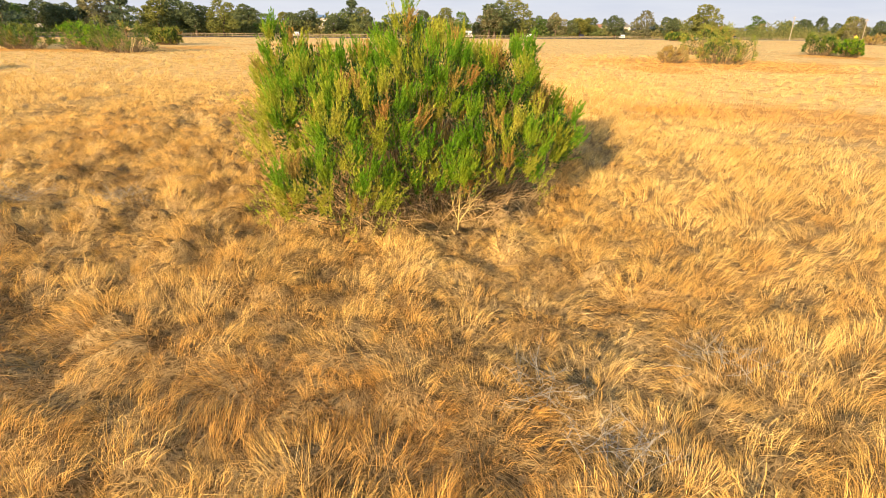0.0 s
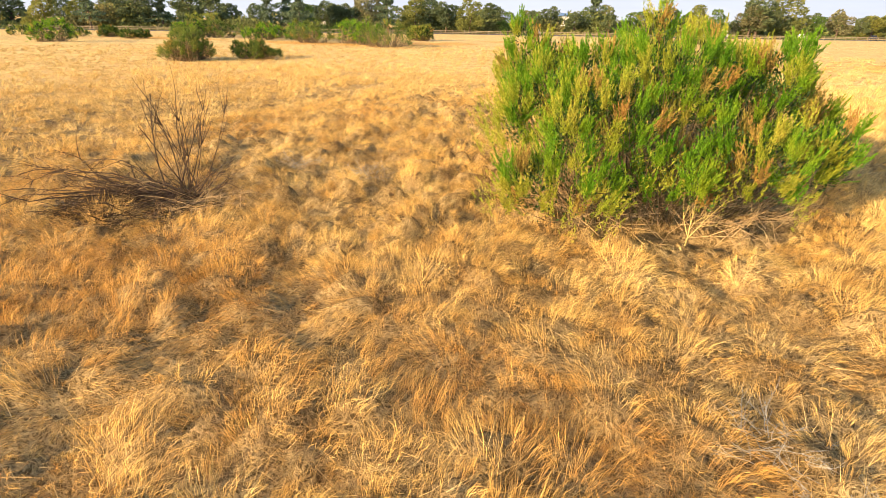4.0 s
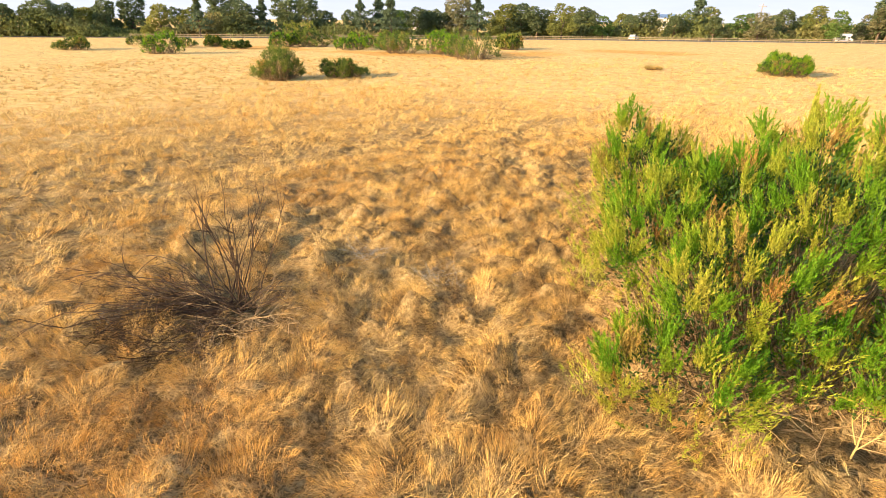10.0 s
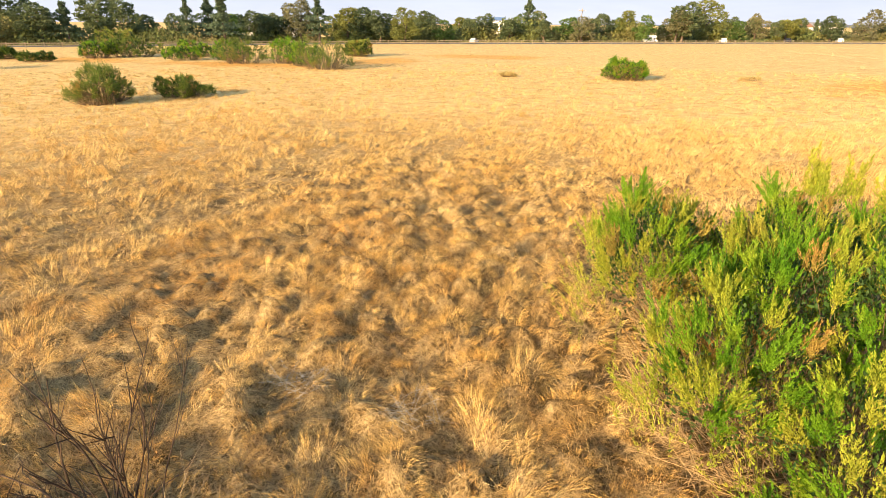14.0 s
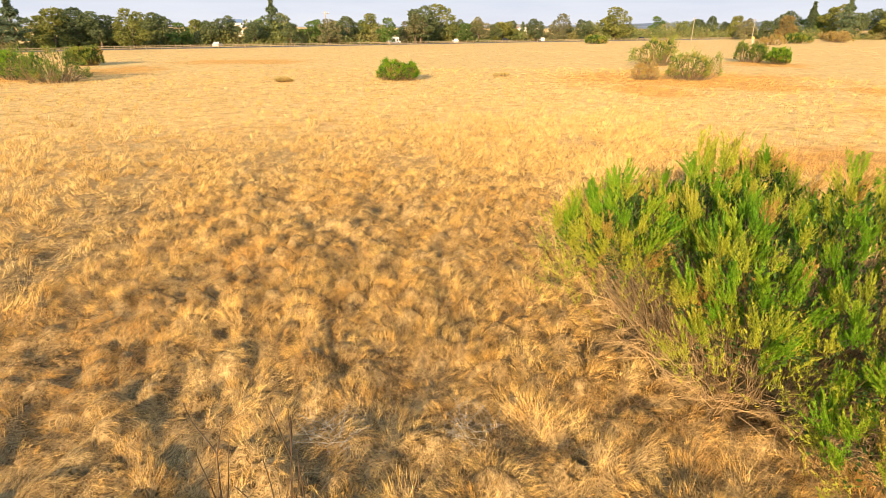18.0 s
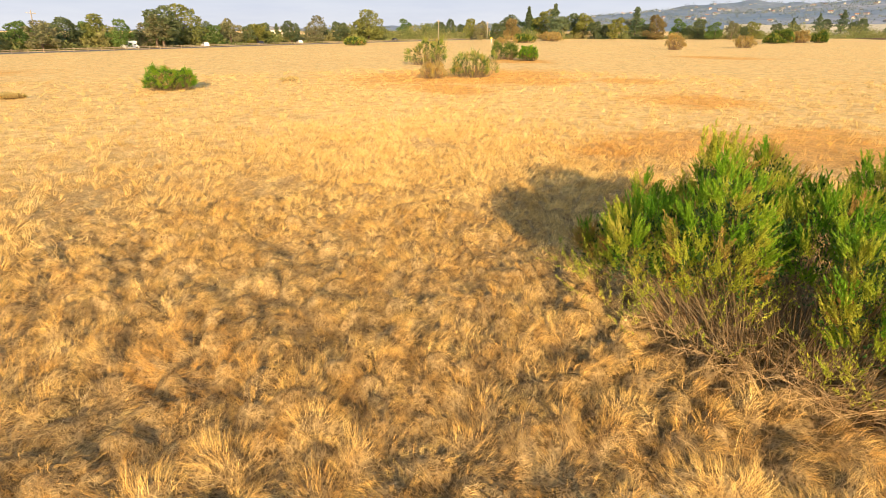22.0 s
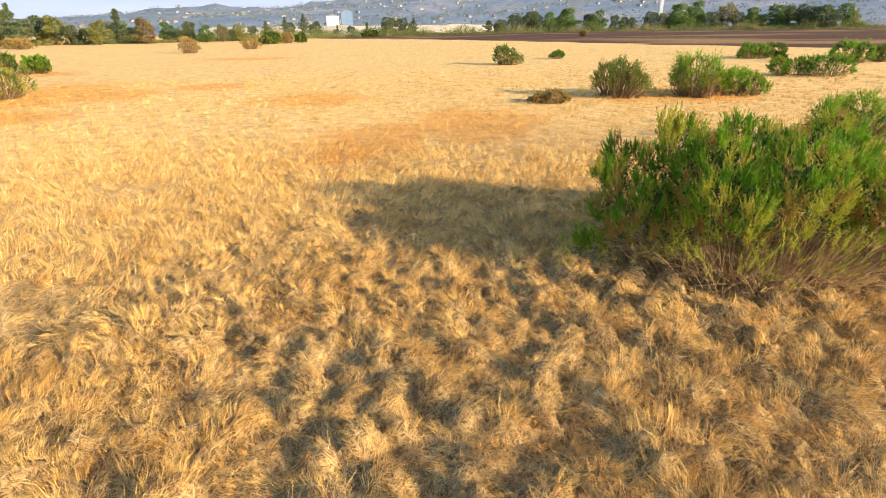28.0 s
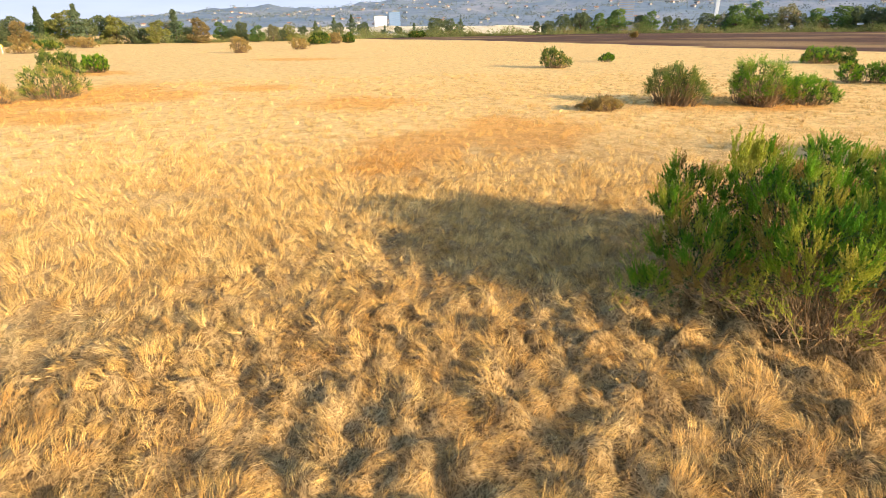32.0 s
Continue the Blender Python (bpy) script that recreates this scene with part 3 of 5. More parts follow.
def leaves(at, way, length, width, r, face=None):
    """Small pointed leaves as diamonds; face: the way that they turn their broad side to."""
    n = len(at)
    s = np.cross(way, r.normal(0, 1, (n, 3)) if face is None else face)
    s /= np.linalg.norm(s, axis=1, keepdims=True) + 1e-9
    mid = at + way * (length * 0.5)[:, None]
    v = np.stack([at, mid + s * (width / 2)[:, None], at + way * length[:, None], mid - s * (width / 2)[:, None]], 1).reshape(-1, 3)
    return v, np.arange(n)[:, None] * 4 + np.arange(4)[None]


def plumes(base, way, length, spread, per, leaf, r, slim=0.34):
    """Feathery upright shoots: leaves set all round a shoot, slimmer towards its tip."""
    n = len(base)
    k = np.repeat(np.arange(n), per)
    m = len(k)
    t = r.uniform(0, 1, m) ** 0.8
    out = r.normal(0, 1, (m, 3))
    out = unit(out - way[k] * np.sum(out * way[k], 1, keepdims=True))
    rad = spread[k] * (1.0 - t) ** 0.6 * r.uniform(0.05, 1.0, m)
    at = base[k] + way[k] * (length[k] * t * (1 - 0.12 * rad / spread[k]))[:, None] + out * rad[:, None]
    d = unit(way[k] + out * r.uniform(0.15, 0.5, m)[:, None] + r.normal(0, 0.15, (m, 3)))
    ln = leaf * r.uniform(0.7, 1.4, m)
    return needles(at, d, ln, ln * slim, r)


def shell(lobes, n, r, low=-0.25):
    """Places on the outside of the united lobes (x, y, z, rx, ry, rz), with the way outwards."""
    L = np.array(lobes, float)
    area = L[:, 3] * L[:, 5] + L[:, 4] * L[:, 5]
    pick = r.choice(len(L), n * 3, p=area / area.sum())
    d = unit(r.normal(0, 1, (n * 3, 3)))
    d[:, 2] = np.where(d[:, 2] < low, -d[:, 2] * 0.6, d[:, 2])
    p = L[pick, :3] + L[pick, 3:] * d
    inside = np.zeros(len(p), bool)
    for i, l in enumerate(L):
        inside |= (((p - l[:3]) / (l[3:] * 0.93)) ** 2).sum(1) < 1
    ok = ~inside & (p[:, 2] > 0.12)
    return p[ok][:n], unit(d[ok][:n])


def apart(p, out, gap):
    """Thins places out so that none is nearer than gap to another."""
    if gap <= 0:
        return p, out
    kept = []
    for i in range(len(p)):
        if not kept or np.min(((p[kept] - p[i]) ** 2).sum(1)) > gap * gap:
            kept.append(i)
    return p[kept], out[kept]


def fans(p, out, count, r, lift=0.75, wide=0.35):
    """Each place carries a fan of shoots that point up and outwards."""
    k = np.repeat(np.arange(len(p)), count)
    axis = unit(out * 0.75 + np.array([0, 0, lift]))
    way = unit(axis[k] + r.normal(0, wide, (len(k), 3)))
    return k, way


def stems_to(p, root, r, thick, k=4):
    """Bowed stems from the root to each place."""
    n = len(p)
    t = np.linspace(0, 1, k)[None, :, None]
    foot = np.stack([r.normal(0, root, n), r.normal(0, root, n), np.full(n, -0.05)], -1) + p * np.array([0.6, 0.6, 0])
    bow = (foot + p) / 2 * np.array([0.9, 0.9, 1.0]) + r.normal(0, 0.27, (n, 3)) + np.array([0, 0, 0.1])
    line = (1 - t) ** 2 * foot[:, None] + 2 * t * (1 - t) * bow[:, None] + t ** 2 * p[:, None]
    line = line + r.normal(0, 0.02, line.shape)
    rad = thick * (1 - 0.75 * t[..., 0]) * r.uniform(0.6, 1.3, (n, 1))
    return line, rad


def shrub(name, label, at, lobes, seed, places, count, per, leaf, length, spread, green, dry=0.12, skirt=0, skirt_reach=1.0, group="", turn=0.0, thick=0.02, depth=0.35, core=0, slim=0.34, lift=0.75, wide=0.35, bare=None, gap=0.0, yellow=0.0):
    """A shrub on an Empty at its foot: stems, green foliage, dry foliage and a skirt of bare twigs."""
    r = np.random.default_rng(seed)
    e = thing(name, label, "shrub", group, at=pose(at[0], at[1], float(ground_z(at[0], at[1])), 0, 0, turn))
    p, out = shell(lobes, places, r, -0.55)
    p, out = apart(p, out, gap)
    if bare:
        stay = ~((p[:, 0] < bare[0]) & (p[:, 1] > -1.0) & (p[:, 2] < bare[1]) & (r.uniform(0, 1, len(p)) < 0.8))
        p, out = p[stay], out[stay]
    p = p - out * (r.uniform(0, depth, len(p)) ** 1.5)[:, None] * length * 2
    line, rad = stems_to(p, 0.12 * max(l[3] for l in lobes), r, thick)
    v, f = tubes(line, rad, 3)
    solid("branchwork", v, [f], M_STEM, e, "grey-brown woody stems")["kind"] = "stuff"
    # filler leaves whose dark colour paints shade between the shoots
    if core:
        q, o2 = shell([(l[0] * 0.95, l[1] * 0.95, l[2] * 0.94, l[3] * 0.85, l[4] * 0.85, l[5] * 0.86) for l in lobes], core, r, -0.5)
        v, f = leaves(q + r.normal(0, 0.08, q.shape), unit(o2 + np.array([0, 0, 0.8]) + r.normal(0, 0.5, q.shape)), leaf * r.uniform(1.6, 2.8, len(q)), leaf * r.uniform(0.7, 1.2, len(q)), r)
        solid("inner_foliage", v, [f], M_LEAF_INNER_SHADE, e, "dense inner leaves, coloured dark to stand for shade")
    k, way = fans(p, out, count, r, lift, wide)
    base = p[k] + r.normal(0, length * 0.13, (len(k), 3)) - out[k] * length * 0.25
    ln = length * r.uniform(0.6, 1.35, len(k))
    sp = spread * r.uniform(0.7, 1.3, len(k))
    patch = np.where(hollows(p[:, 0] + 0.8 * p[:, 2], p[:, 1] - 0.7 * p[:, 2]) > 0.6, 2.8, 0.35)
    if bare:        # most of the west side has withered
        patch = patch + 2.2 * ((p[:, 0] < bare[0] - 0.3) & (p[:, 1] > -1.4) & (p[:, 2] < 1.9))
    dry_place = (r.uniform(0, 1, len(p)) < patch * dry * (1.5 - 0.9 * np.clip(p[:, 2] / max(0.5, p[:, 2].max()), 0, 1)))[k]
    gold = np.zeros(len(k), bool)
    if yellow:      # shoots in flower, mostly at the top and round the rim
        reach = np.hypot(p[:, 0] / 3.4, p[:, 1] / 4.0)
        gold = (r.uniform(0, 1, len(p)) < yellow * np.clip(0.2 + 0.9 * rise_of_grass(3 * p[:, 0] + 1.5 * p[:, 2], 3 * p[:, 1]) + 0.8 * reach + 0.35 * (p[:, 2] - 1.2) + 0.6 * (p[:, 0] < -1.9), 0, 1.5))[k] & ~dry_place
    for nm, sel, mt, lb, thin in (("foliage", ~dry_place & ~gold, green, "", 1.0), ("yellow_foliage", gold, M_LEAF_YELLOW, "yellow-green shoots in flower", 0.7), ("dry_foliage", dry_place, M_LEAF_DRY, "withered yellow-brown foliage", 0.75)):
        if sel.sum():
            v, f = plumes(base[sel], way[sel], ln[sel], sp[sel], max(6, int(per * thin)), leaf, r, slim)
            solid(nm, v, [f], mt, e, lb)
    if skirt:
        rx = max(abs(l[0]) + l[3] for l in lobes) * 0.6
        ry = max(abs(l[1]) + l[4] for l in lobes) * 0.6
        L, R = [], []
        for i in range(skirt):
            th = r.normal(3.2, 0.8) if r.uniform() < 0.4 else r.uniform(0, 6.28)
            far, tilt, th2 = r.uniform(0.4, 1.15), r.uniform(0.4, 1.7), th + r.normal(0, 1.2)
            l2, r2 = branch_lines((rx * far * math.cos(th), ry * far * math.sin(th), r.uniform(0.0, 0.5) * skirt_reach * (tilt > 0.9)), (math.cos(th2) * math.sin(tilt), math.sin(th2) * math.sin(tilt), math.cos(tilt)),
                                  skirt_reach * r.uniform(0.5, 1.15), r, 1, 0.0075 * skirt_reach, 0.07, 6)
            L.append(l2), R.append(r2)
        v, f = tubes(np.concatenate(L)[:, ::2], np.concatenate(R)[:, ::2] * 1.3, 3)
        solid("twig_skirt", v, [f], M_TWIG, e, "tangle of bleached bare twigs at the foot")["kind"] = "stuff"
    return e


def branch_lines(start, way, length, r, levels, thick, droop=0.0, forks=5, wander=0.09):
    """One bough with its twigs: (lines, radii) of five-point polylines."""
    L, R = [], []
    todo = [(np.array(start, float), np.array(way, float), length, thick, 0)]
    while todo:
        p, d, ln, th, lev = todo.pop()
        pts, q, dd = [p], p, d / np.linalg.norm(d)
        for i in range(6):
            dd = dd + r.normal(0, wander, 3) + np.array([0, 0, (0.05 if lev else 0.03) - droop])
            dd /= np.linalg.norm(dd)
            q = q + dd * ln / 6
            pts.append(q)
        L.append(pts), R.append(th * np.linspace(1, 0.35, 7))
        if lev < levels:
            for i in range(forks if lev == 0 else 3):
                u = r.uniform(0.25, 0.95)
                j = min(5, int(u * 6))
                w = dd * 0.8 + (pts[j + 1] - pts[j]) / (ln / 6) * 0.6 + r.normal(0, 0.38, 3)
                todo.append((pts[j + 1], w, ln * r.uniform(0.3, 0.55) * (1.15 - u * 0.5), th * 0.5, lev + 1))
    return np.array(L), np.array(R)


# the large shrub in the middle; lobes from its foot
BIG = [(-2.8, 0.4, 2.1, 0.75, 0.8, 0.95), (-2.7, 1.6, 1.8, 0.8, 0.8, 0.85), (-1.9, -1.7, 1.65, 0.9, 0.8, 0.85), (-0.8, -2.6, 1.6, 0.95, 0.9, 0.85),
       (-1.2, -3.5, 0.85, 0.95, 0.75, 0.6), (0.0, -1.3, 2.2, 1.1, 1.0, 0.95), (1.45, -0.4, 2.0, 0.95, 1.0, 0.9), (2.3, 0.6, 1.3, 0.8, 0.9, 0.8),
       (1.45, -2.1, 1.1, 0.85, 0.8, 0.7), (0.8, 1.6, 1.9, 1.0, 1.0, 0.9), (-0.7, 1.2, 1.9, 1.0, 1.0, 0.95), (-0.6, 3.1, 1.2, 0.9, 0.8, 0.75),
       (1.4, 2.6, 1.5, 0.85, 0.9, 0.8), (-1.3, 4.0, 0.45, 0.55, 0.45, 0.35), (-1.7, 2.9, 1.1, 0.7, 0.7, 0.6), (-1.0, -0.4, 2.0, 0.9, 0.9, 0.85), (2.3, -1.1, 1.1, 0.65, 0.8, 0.7), (0.2, -2.7, 0.95, 0.8, 0.6, 0.6)]
r = np.random.default_rng(41)
BUNCHES = []        # bunches that stand out of the lobes and make the outline uneven
for p, o in zip(*shell(BIG, 46, r, 0.0)):
    q = r.uniform(0.2, 0.34)
    BUNCHES.append((p[0], p[1], p[2] + 0.1 * o[2], q, q, q * r.uniform(1.0, 1.5)))
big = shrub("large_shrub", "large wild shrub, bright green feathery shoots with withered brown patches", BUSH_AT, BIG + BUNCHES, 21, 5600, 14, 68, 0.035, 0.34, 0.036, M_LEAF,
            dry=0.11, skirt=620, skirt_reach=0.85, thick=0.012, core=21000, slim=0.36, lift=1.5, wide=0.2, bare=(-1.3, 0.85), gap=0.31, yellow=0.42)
# thin shoots that stand out over its top
r = np.random.default_rng(5)
base = np.concatenate([np.array(c) + r.normal(0, 0.10, (n, 3)) for n, c in ((14, (-0.3, 2.2, 2.9)), (10, (0.25, 2.2, 2.8)), (6, (0.85, 2.2, 2.75)))])
v, f = plumes(base, unit(np.array((0, 0, 1.0)) + r.normal(0, 0.16, base.shape)), r.uniform(0.4, 0.8, len(base)), np.full(len(base), 0.07), 110, 0.05, r, 0.45)
line, rad = stems_to(base, 0.1, r, 0.008)
v2, f2 = tubes(line, rad, 3)
solid("top_stem", v2, [f2], M_STEM, big, "thin bare stems of the tall shoots")["kind"] = "stuff"
solid("top_shoot", v, [f], M_LEAF_YELLOW, big, "tall yellow-green flowering shoots")

# sparse yellow shoots round its foot, thickest in the west
p, out = shell([(l[0] * 1.08, l[1] * 1.08, l[2] * 0.55, l[3], l[4], l[5] * 0.8) for l in BIG if l[0] < -0.5 or l[1] < -2], 300, r, -0.2)
k, way = fans(p, out, 3, r, 1.2, 0.3)
v, f = plumes(p[k] + r.normal(0, 0.12, (len(k), 3)), way, r.uniform(0.3, 0.6, len(k)), np.full(len(k), 0.05), 34, 0.045, r, 0.3)
solid("yellow_shoot", v, [f], M_LEAF_YELLOW, big, "sparse yellowing shoots round the foot")

# dead shrub west of it
def boughs(e, specs, seed, material, levels, name="branch", forks=5, label="", wander=0.09):
    r = np.random.default_rng(seed)
    for start, way, ln, th, droop in specs:
        L, R = branch_lines(start, way, ln, r, levels, th, droop, forks, wander)
        v, f = tubes(L, R * 1.3, 4)
        solid(name, v, [f], material, e, label)


DEAD_AT = (-8.75, 7.65)
dead = thing("dead_shrub", "bare dead shrub with dark brown branches, half fallen in the grass", "shrub", at=pose(*DEAD_AT, float(ground_z(*DEAD_AT))))
r = np.random.default_rng(8)
specs = []
for i in range(11):      # standing rods
    a, tl = r.uniform(0, 2 * math.pi), r.uniform(0.05, 0.65)
    specs.append(((r.normal(0, 0.16), r.normal(0, 0.12), 0.0), (math.cos(a) * tl + 0.06, math.sin(a) * tl, 1), r.uniform(1.4, 2.1), r.uniform(0.011, 0.018), 0.01))
boughs(dead, specs, 16, M_DEAD, 1, forks=5, wander=0.07)
specs = []
for i in range(15):      # boughs that arch over to the west
    specs.append(((r.normal(-0.1, 0.18), r.normal(-0.1, 0.18), 0.05), (-0.9, r.uniform(-1.4, 0.35), r.uniform(0.3, 0.75)), r.uniform(1.4, 2.8), r.uniform(0.009, 0.016), 0.11))
for i in range(12):      # low ones that lie under them
    specs.append(((r.normal(-0.3, 0.25), r.normal(-0.15, 0.2), 0.04), (-0.9, r.uniform(-1.5, 0.0), r.uniform(0.1, 0.3)), r.uniform(0.9, 2.0), r.uniform(0.008, 0.013), 0.03))
for i in range(14):      # short broken ones round the foot
    a = r.uniform(0, 2 * math.pi)
    specs.append(((r.normal(-0.2, 0.25), r.normal(-0.1, 0.2), 0.03), (math.cos(a), math.sin(a), r.uniform(0.1, 0.9)), r.uniform(0.5, 1.1), 0.009, 0.04))
for i in range(9):       # thin ones that rise to the east
    specs.append(((r.normal(0.15, 0.12), r.normal(0, 0.15), 0.05), (1, r.uniform(-0.8, 0.8), r.uniform(0.5, 1.2)), r.uniform(0.8, 1.6), 0.008, 0.05))
boughs(dead, specs, 17, M_DEAD, 2, forks=4, wander=0.12)
tangle = thing("fallen_twigs", "tangle of bleached dead twigs lying in the grass", "twigs", at=pose(DEAD_AT[0] + 0.45, DEAD_AT[1] - 0.35, float(ground_z(*DEAD_AT)) + 0.08))
specs = [((r.normal(0.1, 0.4), r.normal(0, 0.35), 0.05), (r.normal(0.6, 0.8), r.normal(-0.2, 0.8), r.uniform(0.15, 0.75)), r.uniform(0.6, 1.25), 0.0045, 0.09) for i in range(44)]
boughs(tangle, specs, 18, M_TWIG, 1, "twig", 5, wander=0.13)

# broken dark twigs that lie thick under its west side
litter = thing("dead_litter", "dark brown litter of broken twigs under the dead shrub", "twigs", at=pose(-8.95, 6.6, float(ground_z(-8.95, 6.6))))
n = 1000
a, q = r.uniform(0, 2 * math.pi, n), np.sqrt(r.uniform(0, 1, n))
lx, ly = 1.25 * q * np.cos(a) - 0.1, 1.0 * q * np.sin(a)
foot = np.stack([lx, ly, ground_z(lx - 8.95, ly + 6.6) - float(ground_z(-8.95, 6.6)) + np.abs(r.normal(0.05, 0.09, n))], -1)
go = unit(np.stack([r.normal(-0.4, 0.8, n), r.normal(-0.3, 0.8, n), r.normal(0.12, 0.25, n)], -1))
ln = r.uniform(0.2, 0.65, n)[:, None]
line = np.stack([foot, foot + go * ln * 0.5 + r.normal(0, 0.03, (n, 3)), foot + go * ln], 1)
v, f = tubes(line, np.full((n, 3), 1.0) * r.uniform(0.003, 0.007, (n, 1)), 3)
solid("twig_pile", v, [f], M_DEAD, litter)["kind"] = "stuff"

# pale leafless sapling at the foot of the large shrub
M_SAPLING = surface("yellow_bark", [(0.3, (0.48, 0.35, 0.11)), (0.7, (0.60, 0.48, 0.2))], 3.0, (30, 0.3), 0.7)
sapling = thing("bare_sapling", "pale yellow leafless sapling at the foot of the shrub", "sapling", at=pose(0.3, 9.0, float(ground_z(0.3, 9.0))))
specs = [((0, 0, 0), (0.15, 0, 1), 1.05, 0.010, 0), ((0, 0, 0.1), (0.5, -0.1, 0.8), 0.85, 0.008, 0), ((0, 0, 0.2), (-0.35, 0.1, 0.9), 0.8, 0.008, 0), ((0.03, 0, 0.3), (0.3, -0.4, 0.8), 0.5, 0.006, 0)]
boughs(sapling, specs, 31, M_SAPLING, 2)

# dried grey weeds that lie in the hollows of the grass
M_WEED = surface("grey_dry_weed", [(0.3, (0.30, 0.27, 0.23)), (0.7, (0.48, 0.44, 0.37))], 4.0, (25.0, 0.4), 0.85, island=0.4)
r = np.random.default_rng(91)
for x, y, w in ((1.5, 3.7, 0.55), (3.0, 4.9, 0.5), (1.0, 4.4, 0.3), (-6.3, 10.4, 0.45), (-8.3, 10.6, 0.4), (-10.3, 6.2, 0.4)):
    e = thing("dried_weed", "flattened grey dried weed lying in the straw", "weed", "dried weeds in the grass", at=pose(x, y, float(ground_z(x, y)) + 0.05))
    L, R = [], []
    for j in range(36):
        a, q = r.uniform(0, 2 * math.pi), r.uniform(0, w)
        l2, r2 = branch_lines((q * math.cos(a), q * math.sin(a), 0.02), (r.normal(0, 1), r.normal(0, 1), r.uniform(0.2, 0.9)), r.uniform(0.22, 0.5), r, 1, 0.0045, 0.05, 5)
        L.append(l2), R.append(r2)
    v, f = tubes(np.concatenate(L), np.concatenate(R), 3)
    solid("stalk_tangle", v, [f], M_WEED, e)["kind"] = "stuff"

# ---- shrubs out in the field ----


def round_lobes(w, h, seed, woody, n=7):
    r = np.random.default_rng(seed)
    c = 1.0 if woody else 0.8
    out = [(r.normal(0, w * 0.06), r.normal(0, w * 0.06), h * 0.50 * c, w * 0.27, w * 0.27, h * (0.92 - 0.50 * c))]
    for i in range(n + 2):
        a = 2 * math.pi * i / (n + 2) + r.uniform(-0.6, 0.6)
        d, s = w * r.uniform(0.18, 0.40), r.uniform(0.45, 1.2)
        q = w * r.uniform(0.10, 0.18)
        out.append((d * math.cos(a), d * math.sin(a), h * 0.47 * s * c, q, q * r.uniform(0.8, 1.2), h * (0.89 - 0.49 * c) * s))
    return out


def field_shrub(at, w, h, seed, leafage, label, dry=0.1, skirt=0, places=70, coarse=1.0, name="field_shrub", woody=False):
    far = math.hypot(at[0] + 8, at[1] - 10)
    leaf = max(0.055, 0.0015 * far) * coarse
    per = int(np.clip(20 * (60 / far), 8, 30))
    return shrub(name, label, at, round_lobes(w, h, seed, woody), seed, places, 5, per, leaf, 0.15 * h + 0.1, 0.04 * h + 0.04, leafage, dry=dry, skirt=skirt,
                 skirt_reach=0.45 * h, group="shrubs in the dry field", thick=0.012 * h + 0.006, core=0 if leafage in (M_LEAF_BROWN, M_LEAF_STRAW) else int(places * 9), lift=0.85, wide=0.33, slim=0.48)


FIELD = [(-39.3, 36.9, 4.6, 2.7, 0), (-36.2, 41.7, 4.2, 1.5, 0), (-80.2, 52.3, 7.0, 2.9, 1), (-84, 67.5, 3.0, 1.5, 0), (-83.5, 70, 2.6, 1.3, 0),
         (-95, 66.5, 5.0, 1.6, 2), (-95, 73, 4.0, 1.8, 0), (-108, 66, 6.0, 1.6, 2), (-100, 50, 6.0, 2.0, 2), (-46.3, 98.9, 4.5, 2.6, 2)]
STRIP = [(-38.9, 71.5, 7.6, 3.7, 0), (-44, 75, 6.0, 3.2, 1), (-49, 78.4, 6.5, 3.3, 1), (-55, 77, 8.5, 3.0, 0), (-62, 83.5, 8.0, 2.8, 1), (-72, 88, 9.0, 2.6, 1),
         (-81, 84, 9.0, 3.0, 0), (-84, 79, 6.5, 2.6, 1), (-67, 80, 7.0, 2.0, 1), (-90, 90, 9.0, 4.0, 2)]
NORTH = [(-2.3, 68.7, 5.2, 2.1, 1), (31, 64.2, 6.4, 3.1, 2), (40.3, 88.6, 7.5, 4.2, 2), (26, 65.5, 4.0, 1.8, 3), (61.8, 95, 7.5, 3.1, 0), (62.4, 89, 4.6, 2.6, 1),
         (-47.6, 100.5, 5.5, 2.6, 2), (-14.7, 68, 2.2, 0.35, 4), (10.9, 71.7, 2.4, 0.35, 4), (136, 109.5, 6.5, 4.2, 3), (167, 106, 7.0, 3.4, 3)]
EAST = [(79, 20, 5.6, 2.9, 0), (95, 11.2, 2.6, 1.5, 1), (34.7, 9.4, 4.8, 3.2, 0), (35.3, 3.4, 6.0, 3.5, 1), (36.6, -0.6, 5.0, 2.2, 1), (30.3, 15.2, 3.4, 0.9, 3),
        (14.7, 2.0, 3.7, 2.6, 1), (93, -22, 7.0, 2.5, 1), (97, -26, 7.0, 2.4, 0), (79, -30, 7.0, 3.0, 1), (82, -36.5, 4.5, 2.4, 0), (56.5, -12.6, 5.0, 2.0, 1), (55, -15.8, 5.5, 2.3, 1), (86, -23.5, 2.4, 1.4, 0)]
GROUPS = [(243, 132, 9.0, 5.0, 0), (250, 128, 8.0, 4.5, 3), (232, 130, 8.0, 3.6, 2), (262, 126, 7.0, 5.0, 0), (134, 181, 10.0, 3.2, 3), (200, 226, 12.0, 4.0, 3), (189, 211, 9.0, 3.6, 3),
          (80, 201, 9.0, 3.0, 2), (160, 200, 10.0, 3.5, 2), (286, -12, 4.0, 3.0, 3), (441, 140, 15.0, 4.5, 0)]
M_LEAF_STRAW = surface("faded_weed_leaf", [(0.3, (0.52, 0.40, 0.16)), (0.7, (0.66, 0.50, 0.20))], 0.9, (5.0, 0.3), 0.7, island=0.4, through_light=0.3)
LEAFAGE = (M_LEAF_DARK, M_LEAF, M_LEAF_OLIVE, M_LEAF_BROWN, M_LEAF_STRAW)
